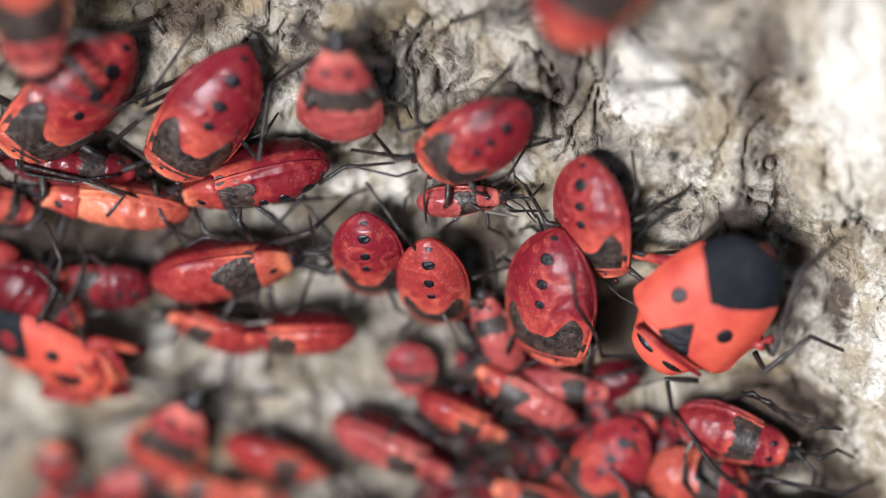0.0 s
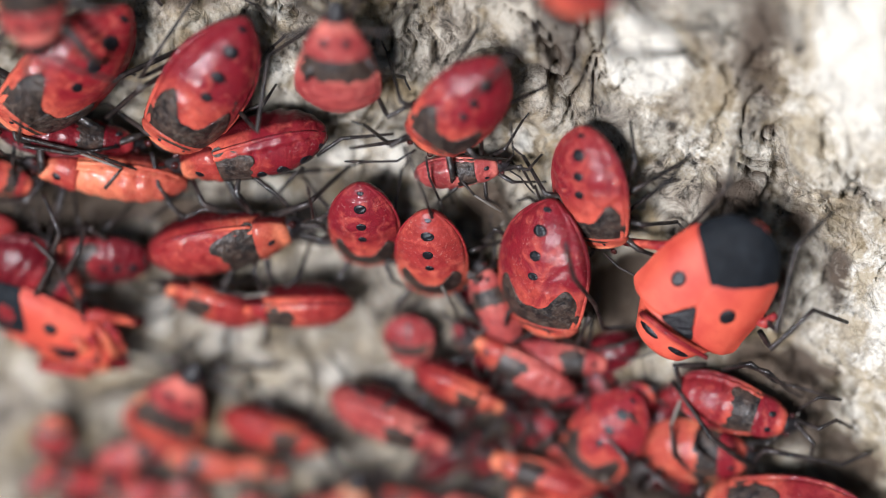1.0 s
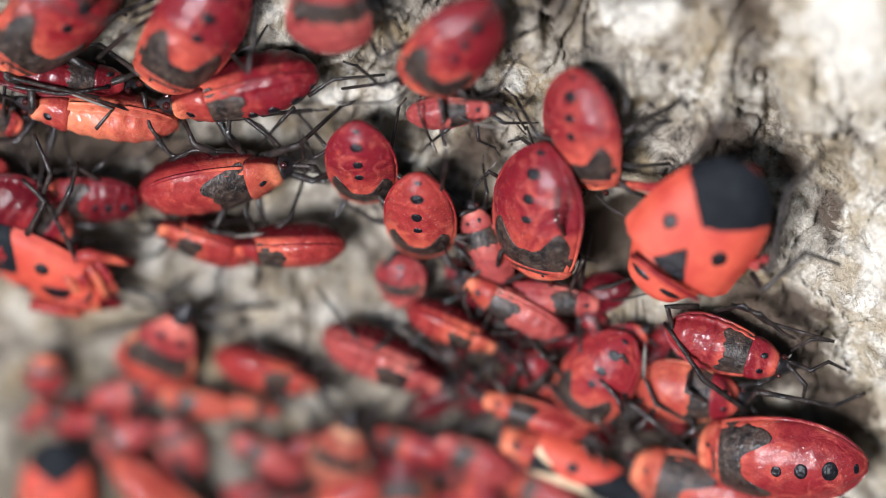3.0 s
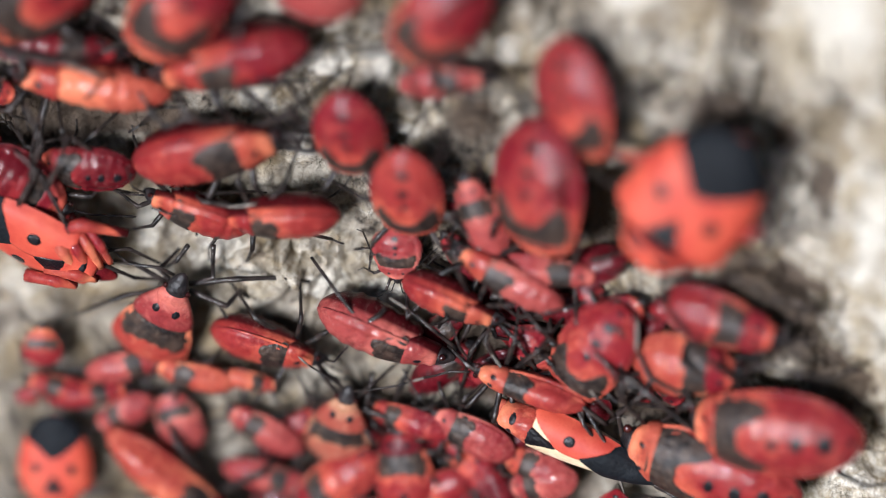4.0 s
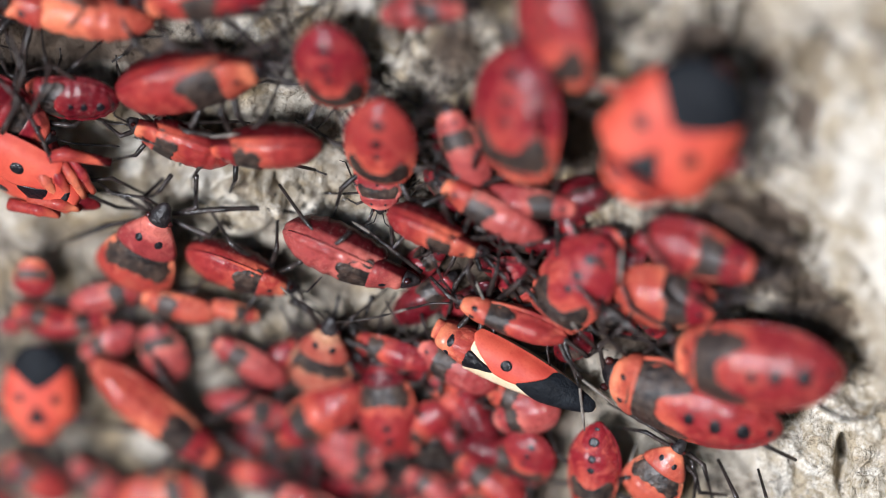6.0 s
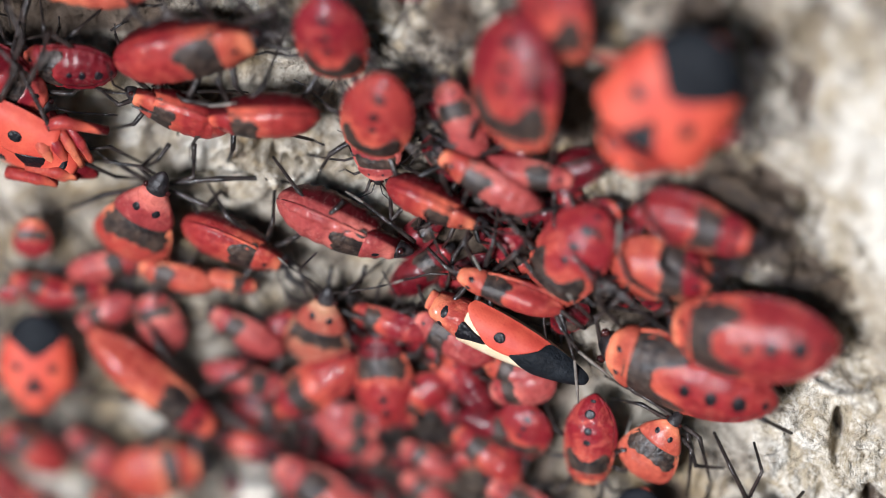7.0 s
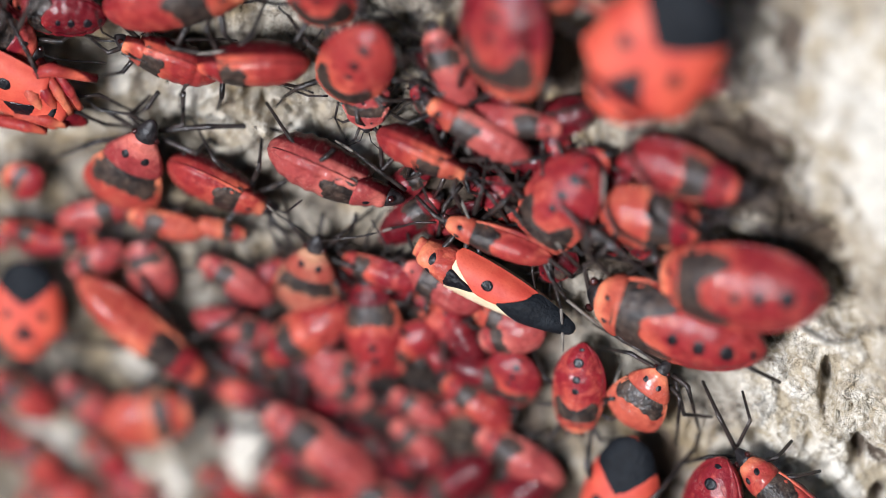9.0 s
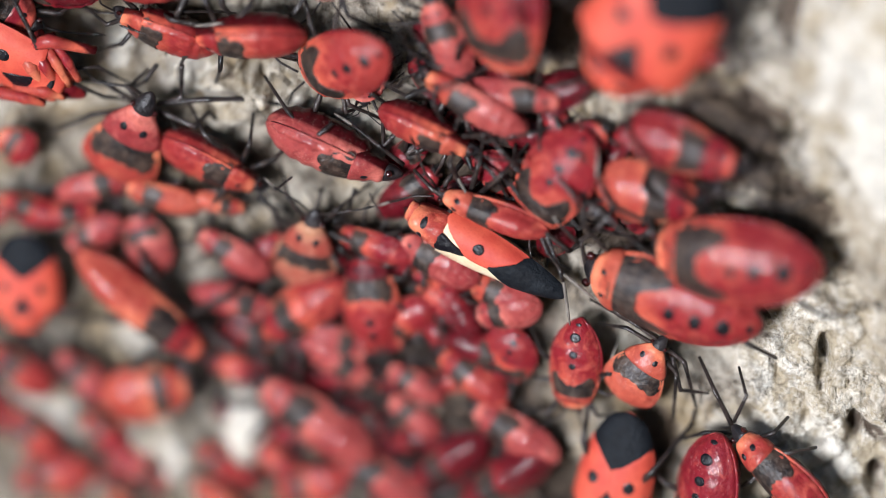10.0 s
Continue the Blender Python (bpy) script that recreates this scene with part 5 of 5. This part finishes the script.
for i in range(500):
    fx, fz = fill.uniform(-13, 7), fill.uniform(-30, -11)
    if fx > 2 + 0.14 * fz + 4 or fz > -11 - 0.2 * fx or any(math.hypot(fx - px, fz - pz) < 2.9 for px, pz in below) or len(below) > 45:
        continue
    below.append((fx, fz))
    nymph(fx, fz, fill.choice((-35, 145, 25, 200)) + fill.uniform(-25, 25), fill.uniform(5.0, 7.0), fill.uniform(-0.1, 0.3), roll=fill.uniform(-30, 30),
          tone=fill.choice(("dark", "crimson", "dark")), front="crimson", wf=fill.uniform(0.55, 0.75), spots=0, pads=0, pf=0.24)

# dark legless fillers under the middle group, coloured as the shade between bugs
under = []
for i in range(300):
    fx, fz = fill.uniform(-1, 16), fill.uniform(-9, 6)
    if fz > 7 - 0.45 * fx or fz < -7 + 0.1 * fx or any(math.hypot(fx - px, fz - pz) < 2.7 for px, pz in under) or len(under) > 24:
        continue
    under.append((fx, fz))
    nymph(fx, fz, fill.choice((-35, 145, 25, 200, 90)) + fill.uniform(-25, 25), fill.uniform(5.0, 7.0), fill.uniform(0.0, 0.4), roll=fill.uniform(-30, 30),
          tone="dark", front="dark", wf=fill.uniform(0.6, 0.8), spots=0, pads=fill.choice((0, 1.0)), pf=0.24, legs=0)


def motions():
    """The bugs that shift and turn while the camera slides past."""
    walk(n14, [
        (0, seat(-1.88, 10.02, -88.4, 2.5, 0, -22)),
        (0.5, seat(-1.92, 10.14, -90.4, 2.5, 0, -22)),
        (1, seat(-1.87, 9.99, -89.4, 2.5, 0, -22)),
        (1.5, seat(-1.88, 9.74, -91.4, 2.5, 0, -22)),
        (2, seat(-2.11, 9.42, -93.4, 2.5, 0, -22)),
        (2.5, seat(-1.9, 8.74, -91.4, 2.5, 0, -22)),
        (4, seat(-2.5, 7.75, -91.4, 2.5, 0, -22)),
        (4.5, seat(-2.41, 7.22, -93.4, 2.5, 0, -22)),
        (5, seat(-2.99, 6.89, -93.4, 2.5, 0, -22)),
        (5.5, seat(-3.13, 6.51, -94.4, 2.5, 0, -22)),
        (7, seat(-3.22, 5.97, -105.4, 2.5, 0, -22)),
        (7.5, seat(-3.31, 5.99, -111.4, 2.5, 0, -22)),
        (8, seat(-3.37, 6.12, -113.4, 2.5, 0, -22)),
        (8.5, seat(-3.52, 6.16, -115.4, 2.5, 0, -22)),
        (9, seat(-4.01, 5.96, -119.4, 2.5, 0, -22)),
        (9.5, seat(-4.31, 5.14, -133.4, 2.5, 0, -22)),
        (10, seat(-4.72, 3.92, -149.4, 2.5, 0, -22)),
    ])
    walk(n13, [
        (0, seat(-6.54, 11.64, -87.5, 2.2, 0, -22)),
        (0.5, seat(-6.61, 11.76, -87.5, 2.2, 0, -22)),
        (1, seat(-6.69, 11.7, -87.5, 2.2, 0, -22)),
        (1.5, seat(-6.66, 11.58, -87.5, 2.2, 0, -22)),
        (2, seat(-6.33, 11.48, -87.5, 2.2, 0, -22)),
        (2.5, seat(-6.22, 11.95, -87.5, 2.2, 0, -22)),
        (4, seat(-6.64, 11.88, -87.5, 2.2, 0, -22)),
        (4.5, seat(-6.64, 11.67, -87.5, 2.2, 0, -22)),
        (5, seat(-6.74, 11.61, -87.5, 2.2, 0, -22)),
        (5.5, seat(-6.71, 11.68, -87.5, 2.2, 0, -22)),
        (7.5, seat(-6.52, 11.54, -87.5, 2.2, 0, -22)),
        (10, seat(-6.52, 11.54, -87.5, 2.2, 0, -22)),
    ])
    walk(n10, [
        (0, seat(6.60, 9.64, -94, 2.6, 20, 0)),
        (0.5, seat(6.35, 9.62, -94, 2.6, 20, 0)),
        (1.5, seat(6.20, 9.49, -94, 2.6, 20, 0)),
        (2.5, seat(6.20, 9.51, -94, 2.6, 20, 0)),
        (4, seat(6.90, 9.16, -94, 2.6, 20, 0)),
        (5, seat(6.95, 9.22, -94, 2.6, 20, 0)),
        (5.5, seat(6.75, 9.29, -94, 2.6, 20, 0)),
        (7, seat(6.80, 9.64, -94, 2.6, 20, 0)),
        (10, seat(6.80, 9.64, -94, 2.6, 20, 0)),
    ])
    walk(a1, [
        (0, seat(17.42, 10.85, -131, 3.4, -4, 0)),
        (0.4, seat(17.41, 10.85, -131, 3.4, -4, 0)),
        (0.9, seat(17.6, 10, -126.1, 3.4, -4, 0)),
        (1, seat(17.61, 9.93, -126.1, 3.4, -4, 0)),
        (10, seat(17.61, 9.93, -126.1, 3.4, -4, 0)),
    ])
    walk(n7, [
        (0, seat(0.73, 21.62, -140.8, 3, -14, 0)),
        (0.25, seat(0.29, 21.68, -134.8, 3, -14, 0)),
        (0.5, seat(-0.02, 21.71, -125.8, 3, -14, 0)),
        (1, seat(-0.11, 21.82, -125.8, 3, -14, 0)),
        (10, seat(-0.11, 21.82, -125.8, 3, -14, 0)),
    ])
    walk(a3, [
        (0, seat(9.11, -10.03, 160.1, 2.6, -12, 0)),
        (4, seat(9.11, -10.03, 160.1, 2.6, -12, 0)),
        (4.5, seat(7.82, -9.96, 160.1, 2.6, -12, 0)),
        (5, seat(7.53, -10.3, 160.1, 2.6, -12, 0)),
        (5.5, seat(6.44, -9.8, 158.1, 2.6, -12, 0)),
        (7, seat(5.69, -9.86, 157.1, 2.6, -12, 0)),
        (7.5, seat(5.7, -9.91, 157.1, 2.6, -12, 0)),
        (8, seat(5.75, -9.77, 157.1, 2.6, -12, 0)),
        (8.5, seat(5.88, -9.68, 157.1, 2.6, -12, 0)),
        (9, seat(5.61, -9.84, 156.1, 2.6, -12, 0)),
        (9.5, seat(5.49, -9.87, 156.1, 2.6, -12, 0)),
        (10, seat(5.2, -9.12, 156.1, 2.6, -12, 0)),
    ])
    walk(n23, [
        (0, seat(-4.05, -3.29, -20.6, 2.2, 55, 0)),
        (4, seat(-4.05, -3.29, -20.6, 2.2, 55, 0)),
        (4.5, seat(-4.31, -3.15, -20.6, 2.2, 55, 0)),
        (5, seat(-4.32, -3.06, -20.6, 2.2, 55, 0)),
        (5.5, seat(-4.81, -2.89, -20.6, 2.2, 55, 0)),
        (7, seat(-5.55, -2.79, -20.6, 2.2, 55, 0)),
        (7.5, seat(-5.5, -2.79, -20.6, 2.2, 55, 0)),
        (8, seat(-5.46, -2.74, -20.6, 2.2, 55, 0)),
        (8.5, seat(-5.38, -2.82, -20.6, 2.2, 55, 0)),
        (9, seat(-5.41, -2.76, -20.6, 2.2, 55, 0)),
        (9.5, seat(-5.31, -2.8, -20.6, 2.2, 55, 0)),
        (10, seat(-5.38, -2.85, -20.6, 2.2, 55, 0)),
    ])
    walk(n21, [
        (0, seat(-12.51, -5.04, -14.9, 1.8, 48, 0)),
        (4, seat(-12.51, -5.04, -14.9, 1.8, 48, 0)),
        (4.5, seat(-12.5, -4.83, -14.9, 1.8, 48, 0)),
        (5, seat(-12.5, -4.79, -14.9, 1.8, 48, 0)),
        (5.5, seat(-12.85, -4.65, -16.9, 1.8, 48, 0)),
        (7, seat(-13.33, -5.02, -19.9, 1.8, 48, 0)),
        (7.5, seat(-13.33, -4.93, -20.9, 1.8, 48, 0)),
        (8, seat(-13.26, -4.94, -20.9, 1.8, 48, 0)),
        (8.5, seat(-13.58, -4.79, -22.9, 1.8, 48, 0)),
        (9, seat(-13.64, -4.66, -22.9, 1.8, 48, 0)),
        (9.5, seat(-13.6, -4.62, -22.9, 1.8, 48, 0)),
        (10, seat(-14.21, -4.93, -23.9, 1.8, 48, 0)),
    ])
    walk(n24, [
        (0, seat(0.69, -0.42, -20.2, 2, 55, 0)),
        (4, seat(0.69, -0.42, -20.2, 2, 55, 0)),
        (5, seat(0.67, -0.39, -20.2, 2, 55, 0)),
        (5.5, seat(0.76, -0.43, -20.2, 2, 55, 0)),
        (7, seat(1, -0.53, -20.2, 2, 55, 0)),
        (8, seat(0.99, -0.54, -20.2, 2, 55, 0)),
        (9, seat(1.13, -0.67, -20.2, 2, 55, 0)),
        (10, seat(1.42, -0.84, -20.2, 2, 55, 0)),
    ])
    walk(n38, [
        (0, seat(-28.95, -6.28, 90.5, 0.9, 0, 0)),
        (4, seat(-28.95, -6.28, 90.5, 0.9, 0, 0)),
        (5, seat(-28.84, -6.37, 90.5, 0.9, 0, 0)),
        (5.5, seat(-28.62, -6.47, 90.5, 0.9, 0, 0)),
        (7, seat(-28.36, -5.66, 90.5, 0.9, 0, 0)),
        (7.5, seat(-28.29, -5.51, 90.5, 0.9, 0, 0)),
        (8, seat(-28.24, -5.41, 110.5, 0.9, 0, 0)),
        (8.5, seat(-28.23, -5.38, 140.5, 0.9, 0, 0)),
        (9, seat(-28.47, -5.35, 152.5, 0.9, 0, 0)),
        (9.5, seat(-28.61, -5.04, 152.5, 0.9, 0, 0)),
        (10, seat(-28.83, -4.77, 150.5, 0.9, 0, 0)),
    ])
    swing(feeler_a, (0, 25, 5), (0.6, 12, 2), (1, 0, 0), (1.8, 6, 0), (2.6, 24, 6), (10, 24, 6))
    swing(feeler_b, (0, 14, 0), (0.8, 8, 2), (1.5, 0, 0), (2.6, 3, 0), (10, 3, 0))
    swing(feeler_c, (0, -25, -4), (1, -14, 0), (1.8, -10, 3), (2.5, 0, 0), (4, 8, 2), (7, 4, 0), (10, 10, 0))
    swing(feeler_d, (0, 0, 0), (4.5, -6, 0), (5, -4, 2), (5.5, 0, 0), (7, 3, 0), (7.5, 5, 2), (8.5, 2, 0), (9.2, 6, 1), (10, 3, 0))
    swing(waving_leg, (0, 0, 0), (4.4, -8, 0), (5, -3, 0), (5.5, 0, 0), (7, 4, 2), (8, 3, 0), (9, 5, 0), (10, 4, 0))
    swing(feeler_e, (0, 0, 0), (0.7, 5, 1), (1.5, 2, 0), (2.2, -8, 2), (3.2, -14, 2), (10, -14, 2))
    swing(stroking_leg, (0, 0, 0), (4.5, 4, 0), (5, 0, 0), (5.5, -5, 1), (7, -9, 2), (8, -4, 0), (8.7, -12, 0), (10, -6, 0))
    swing(feeler_f, (0, 0, 0), (4.5, 6, 0), (5, 0, 0), (5.6, -8, 2), (7.2, -3, 0), (8.4, -10, 2), (10, 0, 0))
    swing(feeler_g, (0, 30, 0), (1, 14, 0), (2, 4, 0), (2.5, 0, 0), (4, -12, 0), (5, -20, -4), (10, -20, -4))


motions()
